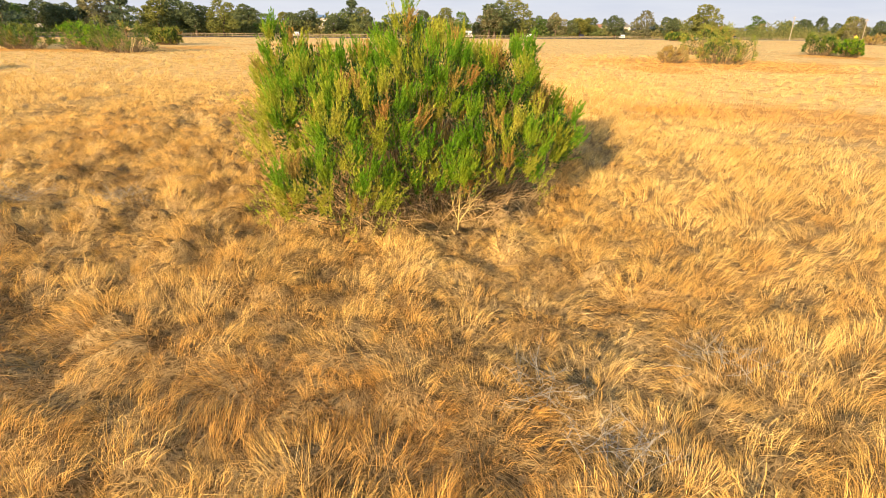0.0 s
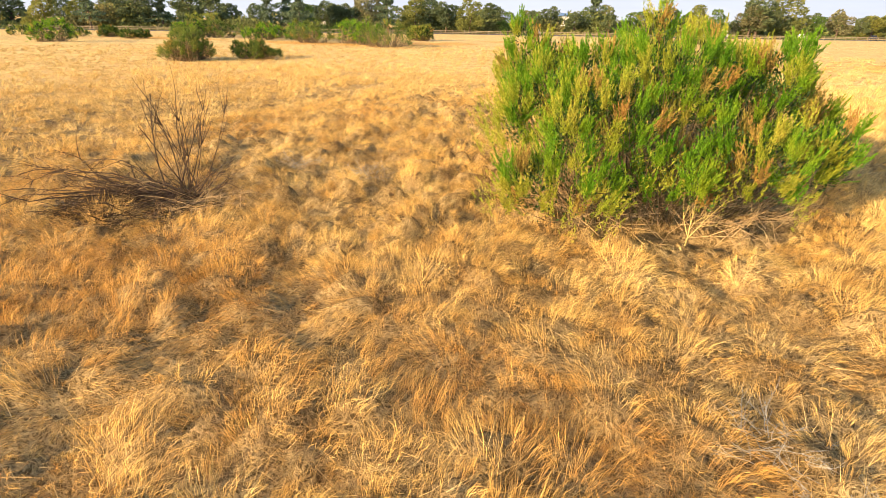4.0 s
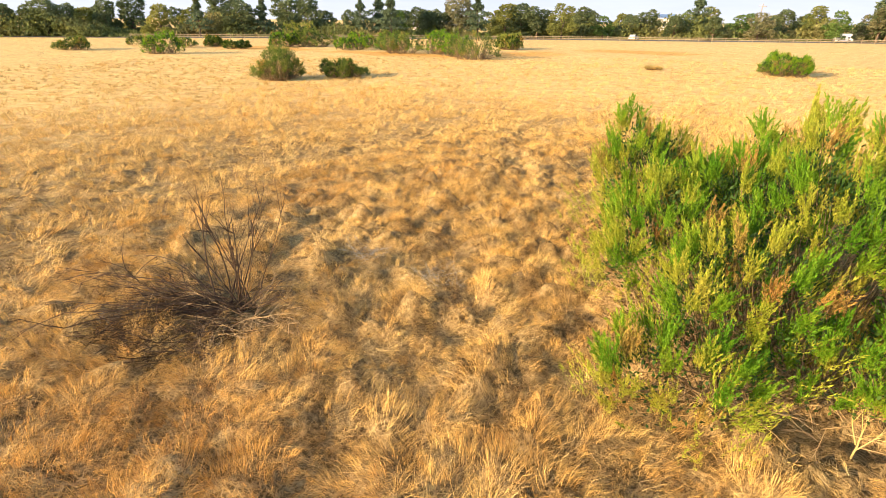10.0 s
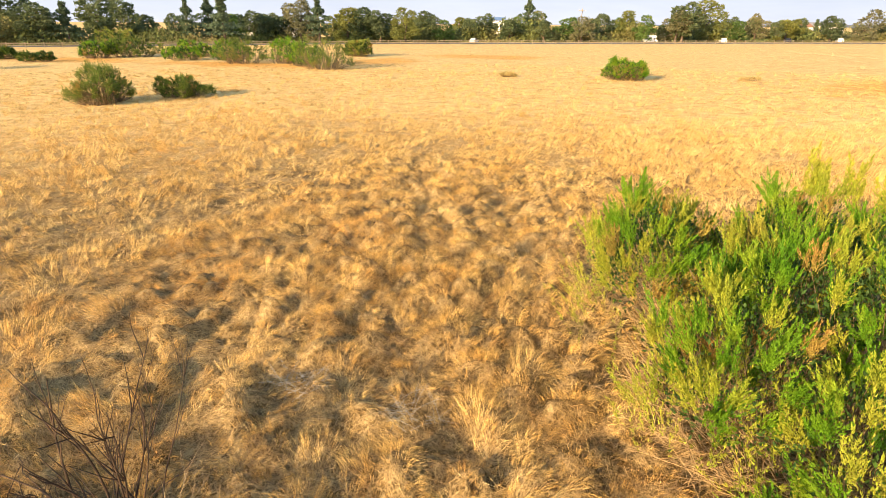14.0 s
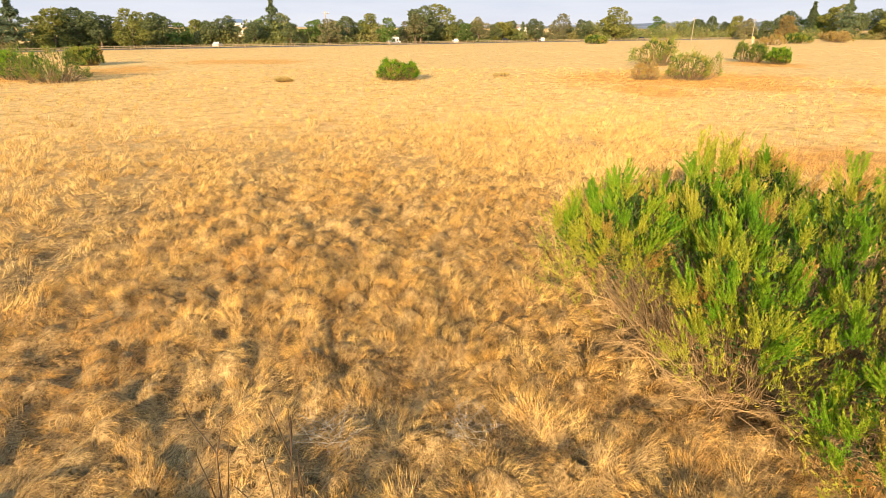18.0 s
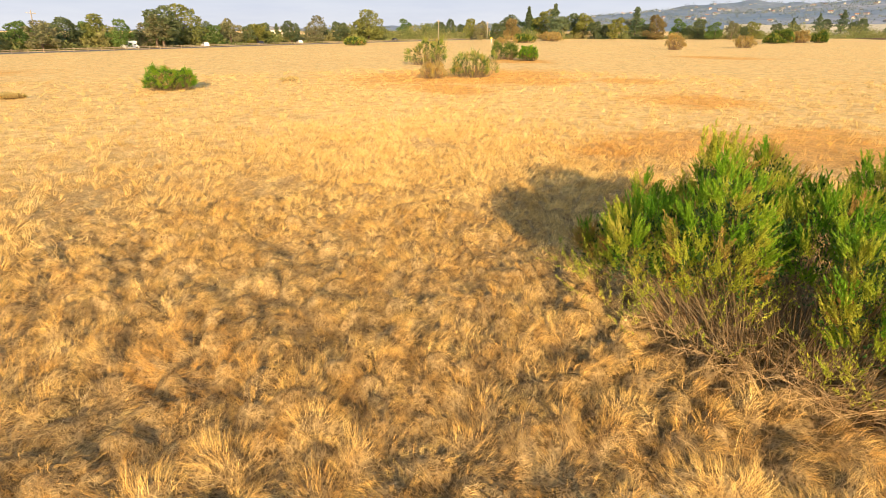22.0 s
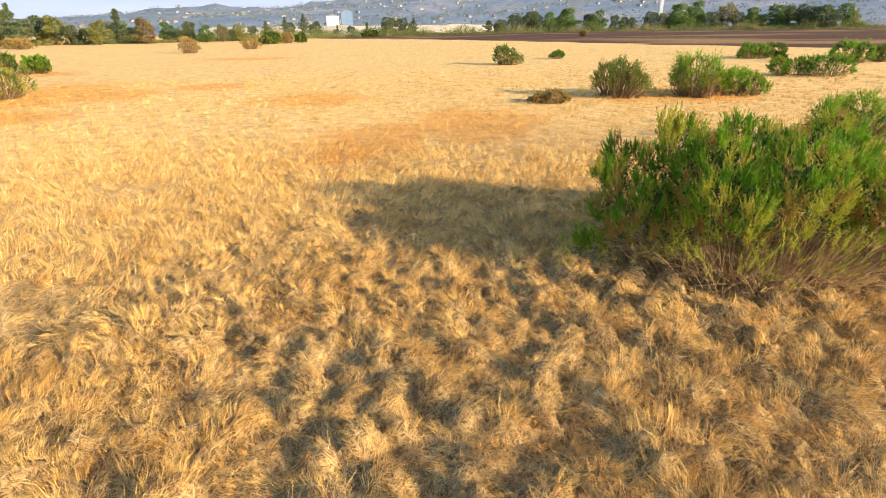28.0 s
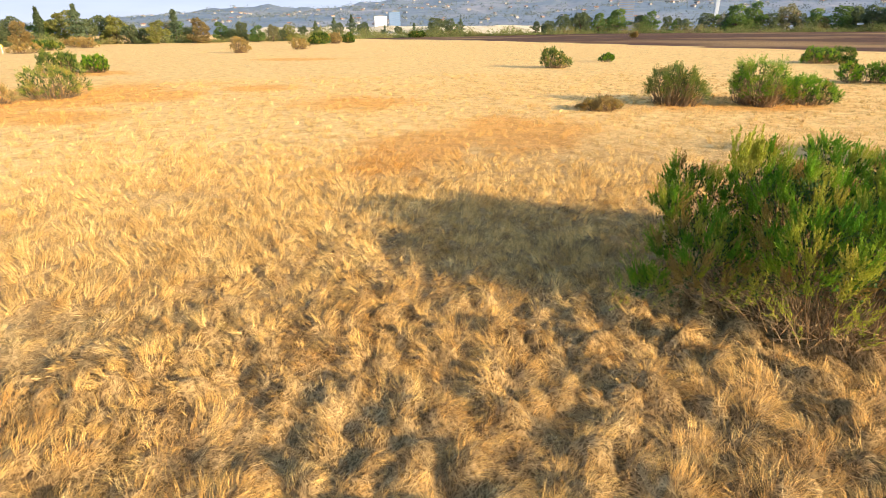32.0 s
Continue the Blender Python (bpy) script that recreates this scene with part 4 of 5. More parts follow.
SAYS = ("dense dark green shrub standing in dry grass", "bright green bushy shrub standing in dry grass",
        "olive green sparse shrub standing in dry grass", "low withered brown shrub standing in dry grass", "low faded tuft of weeds in dry grass")
for i, (x, y, w, h, kind) in enumerate(FIELD + STRIP + NORTH + EAST + GROUPS):
    near = math.hypot(x + 12, y - 15) < 55
    field_shrub((x, y), w, h, 100 + i, LEAFAGE[kind], SAYS[kind], dry=(0.1, 0.08, 0.14, 0.2, 0.1)[kind], skirt=26 if near else 0, places=210 if near else (110 if h > 1.7 else 50), woody=(x, y, w, h, kind) in EAST[2:4])

# ---- trees ----
M_BARK = surface("tree_bark", [(0.3, (0.09, 0.06, 0.04)), (0.7, (0.19, 0.14, 0.10))], 1.2, (9.0, 0.5), 0.9, bump=0.03, bump_scale=12)


def tree_leaf(name, a, b):
    return surface(name, [(0.3, a), (0.7, b)], 0.35, (2.0, 0.3), 0.75, island=0.25, through_light=0.52, per_object=0.35)


CROWNS = [tree_leaf("oak_leaf", (0.115, 0.155, 0.07), (0.195, 0.23, 0.11)), tree_leaf("yellowing_leaf", (0.21, 0.23, 0.06), (0.33, 0.33, 0.09)),
          tree_leaf("conifer_needle", (0.11, 0.16, 0.09), (0.19, 0.24, 0.135)), tree_leaf("bright_leaf", (0.12, 0.21, 0.05), (0.22, 0.30, 0.08)),
          tree_leaf("grey_green_leaf", (0.21, 0.21, 0.11), (0.32, 0.30, 0.16)), tree_leaf("autumn_leaf", (0.27, 0.20, 0.08), (0.37, 0.28, 0.11)),
          tree_leaf("cypress_needle", (0.09, 0.13, 0.065), (0.15, 0.19, 0.09))]
TREE_SAYS = ("dark green broad-leaved tree at the edge of the field", "yellow-green broad-leaved tree at the edge of the field", "tall dark conifer with an uneven crown",
             "bright green leafy tree at the edge of the field", "grey-green sparse tree at the edge of the field", "orange-brown autumn tree at the edge of the field", "slim dark green cypress-like tree")


def tree_shape(kind, seed):
    """A tree ten metres high: lines of trunk and limbs, and places and ways of its leaf clumps."""
    r = np.random.default_rng(seed)
    if kind in (2, 6):
        slim = 0.16 if kind == 6 else 0.32
        n = 1400
        z = r.uniform(0.06 if kind == 6 else 0.14, 1.0, n) ** 0.8
        tier = 0.75 + 0.4 * np.sin(z * 34 + r.uniform(0, 6)) * (kind == 2)
        bump = 1 + 0.4 * np.sin(3 * r.uniform(0, 6.28) + z * 9)
        th = r.uniform(0, 2 * math.pi, n)
        rad = 10 * slim * (1.02 - z) ** (0.75 if kind == 2 else 0.55) * tier * bump * r.uniform(0.35, 1.0, n) ** 0.5 * (1 if kind == 2 else np.minimum(1, z * 5))
        p = np.stack([rad * np.cos(th), rad * np.sin(th), 10 * z], -1)
        out = unit(np.stack([np.cos(th), np.sin(th), np.full(n, 0.3)], -1))
        trunk = np.array([[(0, 0, -0.3), (0.05, 0, 3), (0, 0.05, 6), (0, 0, 9.5)]], float)
        rads = np.array([[0.26, 0.2, 0.13, 0.03]])
        size = 0.31
    else:
        lobes = [(0, 0, 5.6, 2.0, 2.0, 2.6)]
        for i in range(24):
            a, h = r.uniform(0, 2 * math.pi), r.uniform(0.9, 9.2)
            d = r.uniform(0.9, 3.2) * (1.0 - 0.65 * max(0, h - 5.5) / 3.5)
            s = r.uniform(0.55, 1.35)
            lobes.append((d * math.cos(a), d * math.sin(a), h, s * 1.05, s * 1.05, s * r.uniform(0.9, 1.4)))
        p, out = shell(lobes, 2050 if kind != 4 else 1700, r, -0.8)
        p = p - out * r.uniform(0, 0.5, (len(p), 1))
        L = [[(0, 0, -0.3), (0.05, 0.02, 1.4), (0.1, -0.05, 2.8), (0.0, 0.0, 4.6)]]
        R = [[0.34, 0.26, 0.2, 0.1]]
        for l in lobes[1:6]:
            b = np.array((0.05, 0, r.uniform(1.4, 3.2)))
            e = np.array(l[:3])
            L.append([b, b + (e - b) * 0.35 + (0, 0, 0.25), b + (e - b) * 0.7 + (0, 0, 0.15), e]), R.append([0.13, 0.1, 0.06, 0.02])
        trunk, rads, size = np.array(L, float), np.array(R), 0.31
    return trunk, rads, p, out, size, r


made_trees = {}


def plant(x, y, h, kind, pick):
    x, y = float(x), float(y)
    m = Matrix.Translation((x, y, float(ground_z(x, y)))) @ Matrix.Rotation(pick.uniform(0, 6.28), 4, "Z") @ Matrix.Diagonal((h / 10 * pick.uniform(1.05, 1.4) * (1.0 if kind in (2, 6) else 1.22),) * 2 + (h / 10, 1))
    shape = (kind, pick.randrange(3))
    if shape in made_trees:
        e = made_trees[shape]
        return copy_thing(e, m @ Matrix.Diagonal((1 / e.scale.x, 1 / e.scale.y, 1 / e.scale.z, 1)))
    trunk, rads, p, out, size, r = tree_shape(kind, 500 + kind * 7 + shape[1])
    e = thing("conifer" if kind in (2, 6) else "tree", TREE_SAYS[kind], "tree", "trees round the field")
    v, f = tubes(trunk, rads, 5)
    solid("trunk", v, [f], M_BARK, e, "brown trunk with limbs")
    ln = size * r.uniform(0.7, 1.5, len(p))
    turn = unit(out + r.normal(0, 0.9, p.shape))
    v, f = needles(p, unit(np.cross(turn, r.normal(0, 1, p.shape))), ln * 1.5, ln * 1.2, r)
    solid("crown", v, [f], CROWNS[kind], e)
    made_trees[shape] = e
    e.matrix_basis = m
    return e


pick = random.Random(4)
TREES_WEST = [(-196, 52, 7.0, 0), (-189, 58, 6.2, 2), (-183, 64, 7.2, 0), (-177, 72, 6.4, 0), (-170, 79, 6.8, 0), (-171, 85, 5.8, 0), (-165, 86, 5.4, 1), (-165, 92, 6.7, 0), (-161, 97, 7.4, 0), (-147, 96, 6.1, 1), (-139, 102, 7.5, 2), (-146, 115, 8.4, 0), (-134, 112, 6.8, 0), (-129, 115, 7.1, 2), (-133, 129, 8.9, 0), (-123, 126, 7.4, 0), (-123, 134, 5.7, 0), (-111, 135, 8.0, 2), (-109, 141, 8.6, 2), (-101, 136, 8.6, 2), (-100, 148, 5.9, 0), (-98, 154, 5.6, 0)]
TREES_NORTHWEST = [(-97, 148, 6.6, 0), (-95, 154, 6.1, 0), (-90, 156, 10.2, 4), (-81, 150, 9.9, 2), (-80, 166, 8.7, 1), (-75, 167, 8.4, 0), (-69, 165, 7.6, 0), (-61, 164, 8.5, 1), (-60, 181, 7.7, 0), (-53, 177, 5.5, 3), (-47, 184, 6.7, 0), (-43, 189, 7.2, 0), (-35, 189, 6.4, 0), (-30, 196, 11.9, 2), (-24, 188, 5.6, 0), (-18, 199, 6.1, 3)]
TREES_NORTH = [(-13, 194, 7.9, 4), (-7, 206, 8.3, 0), (1, 209, 9.6, 1), (6, 197, 7.8, 3), (16, 205, 9.4, 4), (18, 206, 11.6, 0), (27, 223, 13.1, 1), (36, 218, 6.7, 3), (43, 225, 8.8, 4), (49, 223, 6.8, 0), (55, 229, 7.2, 1)]
TREES_NORTHEAST = [(52, 224, 7.2, 1), (67, 230, 8.2, 0), (80, 238, 10.5, 4), (92, 242, 9.1, 0), (112, 253, 13.6, 1), (166, 313, 10.7, 3), (188, 324, 8.5, 0), (200, 328, 10.8, 0), (215, 336, 11.3, 0), (235, 341, 12.5, 1), (179, 255, 9.3, 4), (193, 260, 9.2, 0), (201, 256, 10.5, 5)]
TREES_FAR_EAST = [(242, 306, 13.7, 0), (240, 286, 17.9, 6), (253, 284, 16.6, 1), (239, 262, 19.0, 2), (269, 275, 14.3, 0), (264, 262, 13.8, 1), (258, 247, 10.4, 0), (257, 231, 11.1, 1), (294, 247, 17.8, 2), (300, 250, 11.5, 3), (270, 214, 12.7, 5), (306, 225, 10.9, 3), (296, 205, 10.6, 0), (289, 191, 8.6, 3), (299, 187, 9.3, 4), (325, 190, 9.4, 1)]
TREES_DISTANT = [(555, 292, 10.2, 0), (500, 252, 14.0, 2), (549, 254, 17.8, 2), (513, 221, 19.2, 2), (568, 228, 13.5, 0), (545, 199, 10.3, 2), (591, 199, 9.5, 0), (604, 185, 12.8, 2), (572, 154, 18.5, 0), (614, 148, 18.1, 0), (562, 126, 15.4, 2)]
TREES_SOUTHEAST = [(512, 49, 12.9, 0), (543, 39, 15.5, 0), (510, 26, 18.8, 0), (520, 11, 22.9, 0), (532, -5, 19.7, 3), (543, -22, 23.9, 3), (514, -37, 16.7, 0), (506, -45, 19.9, 3), (554, -66, 16.2, 0), (518, -75, 13.1, 0), (554, -98, 21.3, 0), (547, -111, 18.1, 4), (514, -113, 25.3, 3), (517, -127, 27.2, 3), (516, -140, 19.1, 0), (520, -154, 25.1, 4), (510, -170, 20.1, 3), (506, -175, 12.6, 5), (506, -186, 22.5, 3), (520, -203, 21.8, 0), (492, -203, 21.6, 0), (483, -212, 22.9, 0), (493, -232, 21.8, 3)]
for row, taller in ((TREES_WEST, 1.35), (TREES_NORTHWEST, 1.12), (TREES_NORTH, 1.0), (TREES_NORTHEAST, 1.0), (TREES_FAR_EAST, 1.0), (TREES_DISTANT, 1.0), (TREES_SOUTHEAST, 0.82)):
    for x, y, h, kind in row:
        plant(x, y, h * taller, kind, pick)
        # a lower tree of the same belt beside and behind it
        away_x, away_y = x + 8, y - 10
        d = math.hypot(away_x, away_y)
        s = pick.uniform(-0.02, 0.02)
        plant(x + away_x / d * 14 - away_y * s, y + away_y / d * 14 + away_x * s, h * pick.uniform(0.55, 0.75), pick.choice((0, 0, 0, 3, 1, 4)), pick)
        if row in (TREES_WEST, TREES_NORTHWEST, TREES_NORTH):
            s = pick.uniform(-0.05, 0.05)
            plant(x + away_x / d * 26 - away_y * s, y + away_y / d * 26 + away_x * s, max(7.5, h * pick.uniform(0.6, 0.85)), pick.choice((0, 0, 0, 2, 3, 1)), pick)

# undergrowth along the tree belts
M_UNDER = surface("undergrowth_leaf", [(0.3, (0.13, 0.17, 0.05)), (0.5, (0.23, 0.25, 0.08)), (0.72, (0.36, 0.29, 0.12))], 0.06, (0.6, 0.4), 0.7, island=0.5, through_light=0.4)


def undergrowth(line, n, h, seed, deep, label):
    r = np.random.default_rng(seed)
    P = np.array(line, float)
    seg = r.integers(0, len(P) - 1, n)
    t = r.uniform(0, 1, n)[:, None]
    c = P[seg] * (1 - t) + P[seg + 1] * t + r.normal(0, deep, (n, 2))
    tall = h * (0.55 + 0.45 * waves(seed, 8, 12, 50)(c[:, 0], c[:, 1])).clip(0.2, 1.4)
    k = np.repeat(np.arange(n), 15)
    p = np.stack([c[k, 0] + r.normal(0, 0.9, len(k)), c[k, 1] + r.normal(0, 0.9, len(k)), ground_z(c[k, 0], c[k, 1]) + tall[k] * r.uniform(0, 1, len(k))], -1)
    ln = r.uniform(0.3, 0.65, len(k))
    turn = unit(np.array([-0.4, -0.8, 0.5]) + r.normal(0, 0.6, p.shape))
    v, f = needles(p, unit(np.cross(turn, r.normal(0, 1, p.shape))), ln * 1.5, ln * 1.1, r)
    tagged(solid("undergrowth", v, [f], M_UNDER), label, "bushes", kind="stuff")


undergrowth([(-182, 68), (-150, 100), (-95, 152)], 1600, 4.5, 61, 3.0, "dense dark undergrowth beneath the trees by the road")
undergrowth([(-95, 160), (-60, 180), (0, 208), (60, 234), (120, 262)], 3000, 5.2, 62, 3.0, "mixed undergrowth beneath the trees behind the road")
undergrowth([(120, 264), (150, 282), (200, 290), (262, 262), (300, 215), (340, 190)], 2200, 6.0, 63, 6.0, "yellowish undergrowth at the far tree belt")
undergrowth([(470, 150), (492, 60), (490, -80), (474, -250)], 3000, 6.0, 64, 7.0, "grey-green undergrowth behind the burnt field")
undergrowth([(336, 196), (400, 180), (470, 155)], 900, 6.5, 66, 6.0, "hazy green bushes in front of the hills")
undergrowth([(60, 246), (120, 276), (180, 318), (245, 345)], 1300, 4.6, 67, 6.0, "hazy green bushes behind the road in the north-east")
undergrowth([(-60, 200), (-10, 222), (50, 246)], 900, 4.6, 68, 4.0, "dark green bushes behind the roadside trees")
undergrowth([(480, 250), (560, 170), (610, 130)], 600, 4.0, 65, 8.0, "distant dark bushes")

# ---- road, fence and what stands along it ----
FENCE = [Vector((-168, 62)), Vector((-143, 85)), Vector((-60, 153)), Vector((0, 182)), Vector((55, 211)), Vector((112, 234)), Vector((190, 268))]


def along(line, step):
    """Places every step metres on a polyline, with the heading."""
    carry = 0.0
    for a, b in zip(line, line[1:]):
        d = (b - a).length
        u = carry
        while u < d:
            yield a + (b - a) * (u / d), math.atan2(b.y - a.y, b.x - a.x)
            u += step
        carry = u - d


def box(bm, x0, x1, y0, y1, z0, z1, bevel=0.0):
    c = [bm.verts.new((x, y, z)) for z in (z0, z1) for x, y in ((x0, y0), (x1, y0), (x1, y1), (x0, y1))]
    faces = [bm.faces.new([c[i] for i in q]) for q in ((3, 2, 1, 0), (4, 5, 6, 7), (0, 1, 5, 4), (1, 2, 6, 5), (2, 3, 7, 6), (3, 0, 4, 7))]
    if bevel:
        bmesh.ops.bevel(bm, geom=list({e for f in faces for e in f.edges}), offset=bevel, segments=2, affect="EDGES", profile=0.7)
    return bm


def block(*dims, bevel=0.0):
    return box(bmesh.new(), *dims, bevel=bevel)


M_RAIL = surface("weathered_pale_wood", [(0.3, (0.27, 0.215, 0.145)), (0.7, (0.38, 0.31, 0.22))], 1.5, (12.0, 0.4), 0.8, per_object=0.25)
fence = thing("rail_fence", "long pale wooden rail fence along the road", "fence")
spots = list(along(FENCE[1:], 3.4))
post_mesh = rail_mesh = None
for (p, a), (q, _) in zip(spots, spots[1:]):
    lean = random.uniform(-3, 3)
    for z in (None, 0.62, 1.02):
        if z is None:
            if post_mesh is None:
                ob = part("post", block(-0.075, 0.075, -0.075, 0.075, -0.2, 1.22, bevel=0.02), M_RAIL, fence)
                post_mesh = ob.data
            else:
                ob = new("post", post_mesh)
            ob.matrix_basis = pose(p.x, p.y, float(ground_z(p.x, p.y)), lean, lean, math.degrees(a))
        else:
            if rail_mesh is None:
                ob = part("rail", block(0, 3.4, -0.03, 0.03, -0.075, 0.075, bevel=0.015), M_RAIL, fence)
                rail_mesh = ob.data
            else:
                ob = new("rail", rail_mesh)
            m = pose(p.x, p.y, float(ground_z(p.x, p.y)) + z, 0, 0, math.degrees(math.atan2(q.y - p.y, q.x - p.x)))
            ob.matrix_basis = m @ pose(0, -0.1, 0) @ Matrix.Diagonal((((q - p).length) / 3.4, 1, 1, 1))
        ob.parent = fence

M_ASPHALT = surface("worn_asphalt", [(0.3, (0.10, 0.095, 0.09)), (0.7, (0.17, 0.16, 0.15))], 0.4, (14.0, 0.4), 0.9, bump=0.004, bump_scale=90)
bm = bmesh.new()
last = None
for p, a in along(FENCE, 6.0):
    n = Vector((-math.sin(a), math.cos(a)))
    ring = []
    for off, z in ((7.0, 0.0), (7.2, 0.10), (10.5, 0.14), (13.8, 0.10), (14.0, 0.0)):
        s = p + n * off
        ring.append(bm.verts.new((s.x, s.y, float(ground_z(s.x, s.y)) + z)))
    if last:
        for i in range(4):
            bm.faces.new((last[i], ring[i], ring[i + 1], last[i + 1]))
    last = ring
road = part("road", bm, M_ASPHALT, None)
tagged(road, "narrow asphalt road behind the fence", "road", kind="structure")

M_GLASS = surface("dark_window_glass", [(0.4, (0.02, 0.025, 0.03)), (0.6, (0.03, 0.035, 0.045))], 2.0, None, 0.08)
M_RUBBER = surface("black_rubber", [(0.4, (0.015, 0.015, 0.015)), (0.6, (0.03, 0.03, 0.03))], 8.0, None, 0.8)
M_STEEL = surface("wheel_steel", [(0.4, (0.45, 0.45, 0.46)), (0.6, (0.6, 0.6, 0.6))], 6.0, None, 0.35, metal=0.9)
M_LAMP = surface("lamp_glass", [(0.4, (0.6, 0.6, 0.58)), (0.6, (0.75, 0.75, 0.7))], 6.0, None, 0.15)


def paint(name, c):
    return surface(name, [(0.4, tuple(v * 0.92 for v in c)), (0.6, c)], 1.5, (9.0, 0.12), 0.28)


def loft(rings):
    """A closed body through rings of equal corner count."""
    bm = bmesh.new()
    rows = [[bm.verts.new(p) for p in ring] for ring in rings]
    n = len(rows[0])
    for a, b in zip(rows, rows[1:]):
        for i in range(n):
            bm.faces.new((a[i], a[(i + 1) % n], b[(i + 1) % n], b[i]))
    bm.faces.new(rows[0][::-1]), bm.faces.new(rows[-1])
    bmesh.ops.recalc_face_normals(bm, faces=bm.faces)
    return bm


def disc_wheel(parent, x, y, rad, wide):
    bm = bmesh.new()
    bmesh.ops.create_cone(bm, cap_ends=True, segments=18, radius1=rad, radius2=rad, depth=wide, matrix=pose(0, 0, 0, 90))
    bmesh.ops.bevel(bm, geom=bm.edges[:], offset=0.02, segments=1, affect="EDGES")
    w = part("wheel", bm, M_RUBBER, parent)
    w.matrix_basis = pose(x, y, rad)
    bm = bmesh.new()
    bmesh.ops.create_cone(bm, cap_ends=True, segments=14, radius1=rad * 0.6, radius2=rad * 0.5, depth=wide + 0.03, matrix=pose(0, 0, 0, 90))
    part("rim", bm, M_STEEL, w)


def car(at, heading, coat, label):
    e = thing("car", label, "car", "cars on the road", at=pose(at[0], at[1], at[2], 0, 0, heading))
    lower = [[(x, s * w, z) for x, z in ((-l, 0.32), (l, 0.32), (l, 0.62), (l - 0.25, 0.86), (0.95, 0.98), (-1.75, 1.0), (-l, 0.9))] for s, w, l in ((-1, 0.88, 2.15), (-1, 0.80, 2.2), (1, 0.80, 2.2), (1, 0.88, 2.15))]
    order = [lower[0], lower[1], lower[2], lower[3]]
    part("body", loft(order), coat, e)
    part("roof", loft([[(x, y, z) for x, z in ((-1.7, 0.98), (1.0, 0.97), (0.25, 1.42), (-1.2, 1.45))] for y in (-0.7, 0.7)]), coat, e)
    for s in (-1, 1):
        part("side_window", loft([[(x, s * y, z) for x, z in ((-1.45, 1.02), (0.82, 1.0), (0.22, 1.36), (-1.1, 1.38))] for y in (0.69, 0.712)]), M_GLASS, e)
        part("headlight", block(2.12, 2.2, s * 0.62 - 0.14, s * 0.62 + 0.14, 0.6, 0.74, bevel=0.02), M_LAMP, e)
        for x in (-1.35, 1.35):
            disc_wheel(e, x, s * 0.82, 0.33, 0.2)
    part("windscreen", loft([[(x, y, z) for x, z in ((1.02, 0.99), (0.3, 1.41), (0.27, 1.40), (0.98, 0.98))] for y in (-0.62, 0.62)]), M_GLASS, e)
    return e


def road_place(t, off):
    """A place on the road t metres past the fence's third corner."""
    line = list(along(FENCE[2:], 1.0))
    p, ang = line[min(len(line) - 1, int(t))]
    q = p + Vector((-math.sin(ang), math.cos(ang))) * off
    return (q.x, q.y, float(ground_z(q.x, q.y)) + 0.13), math.degrees(ang)


M_WHITE, M_DARK, M_SILVER = paint("white_car_paint", (0.8, 0.8, 0.79)), paint("dark_car_paint", (0.03, 0.035, 0.05)), paint("silver_car_paint", (0.5, 0.51, 0.53))
for t, off, coat, label in ((24, 9, M_SILVER, "silver saloon car on the road"), (106, 9, M_WHITE, "white saloon car on the road"), (129, 9, M_DARK, "dark blue saloon car on the road"),
                            (150, 12, M_WHITE, "white hatchback on the road behind the fence"), (206, 9, M_DARK, "dark saloon car on the far road")):
    p, a = road_place(t, off)
    car(p, a + 62, coat, label)
p, a = road_place(81, 10.5)
van = thing("camper_van", "white camper van parked by the road", "van", at=pose(*p, 0, 0, a) @ Matrix.Scale(0.76, 4))
side = ((-3.1, 0.45), (3.0, 0.45), (3.1, 1.15), (2.35, 1.35), (1.9, 1.95), (2.4, 2.35), (2.2, 2.95), (-3.0, 3.0), (-3.15, 2.6))
part("body", loft([[(x, y, z) for x, z in side] for y in (-1.1, 1.1)]), M_WHITE, van)
for s in (-1, 1):
    for x0, x1 in ((-2.5, -1.5), (-0.9, 0.2)):
        part("side_window", block(x0, x1, min(s * 1.09, s * 1.12), max(s * 1.09, s * 1.12), 1.6, 2.2, bevel=0.004), M_GLASS, van)
    part("cab_window", block(1.1, 1.85, min(s * 1.09, s * 1.12), max(s * 1.09, s * 1.12), 1.35, 1.9, bevel=0.004), M_GLASS, van)
    for x in (-1.9, 2.0):
        disc_wheel(van, x, s * 1.0, 0.38, 0.24)
part("windscreen", loft([[(x, y, z) for x, z in ((2.37, 1.37), (1.93, 1.95), (1.96, 1.97), (2.42, 1.39))] for y in (-0.95, 0.95)]), M_GLASS, van)
part("rear_window", block(-3.17, -3.13, -0.7, 0.7, 1.7, 2.3, bevel=0.004), M_GLASS, van)
part("bumper", block(-3.3, -3.08, -1.05, 1.05, 0.42, 0.62, bevel=0.02), M_DARK, van)
part("skirt", block(-2.9, 2.9, -1.08, 1.08, 0.3, 0.46), M_DARK, van)

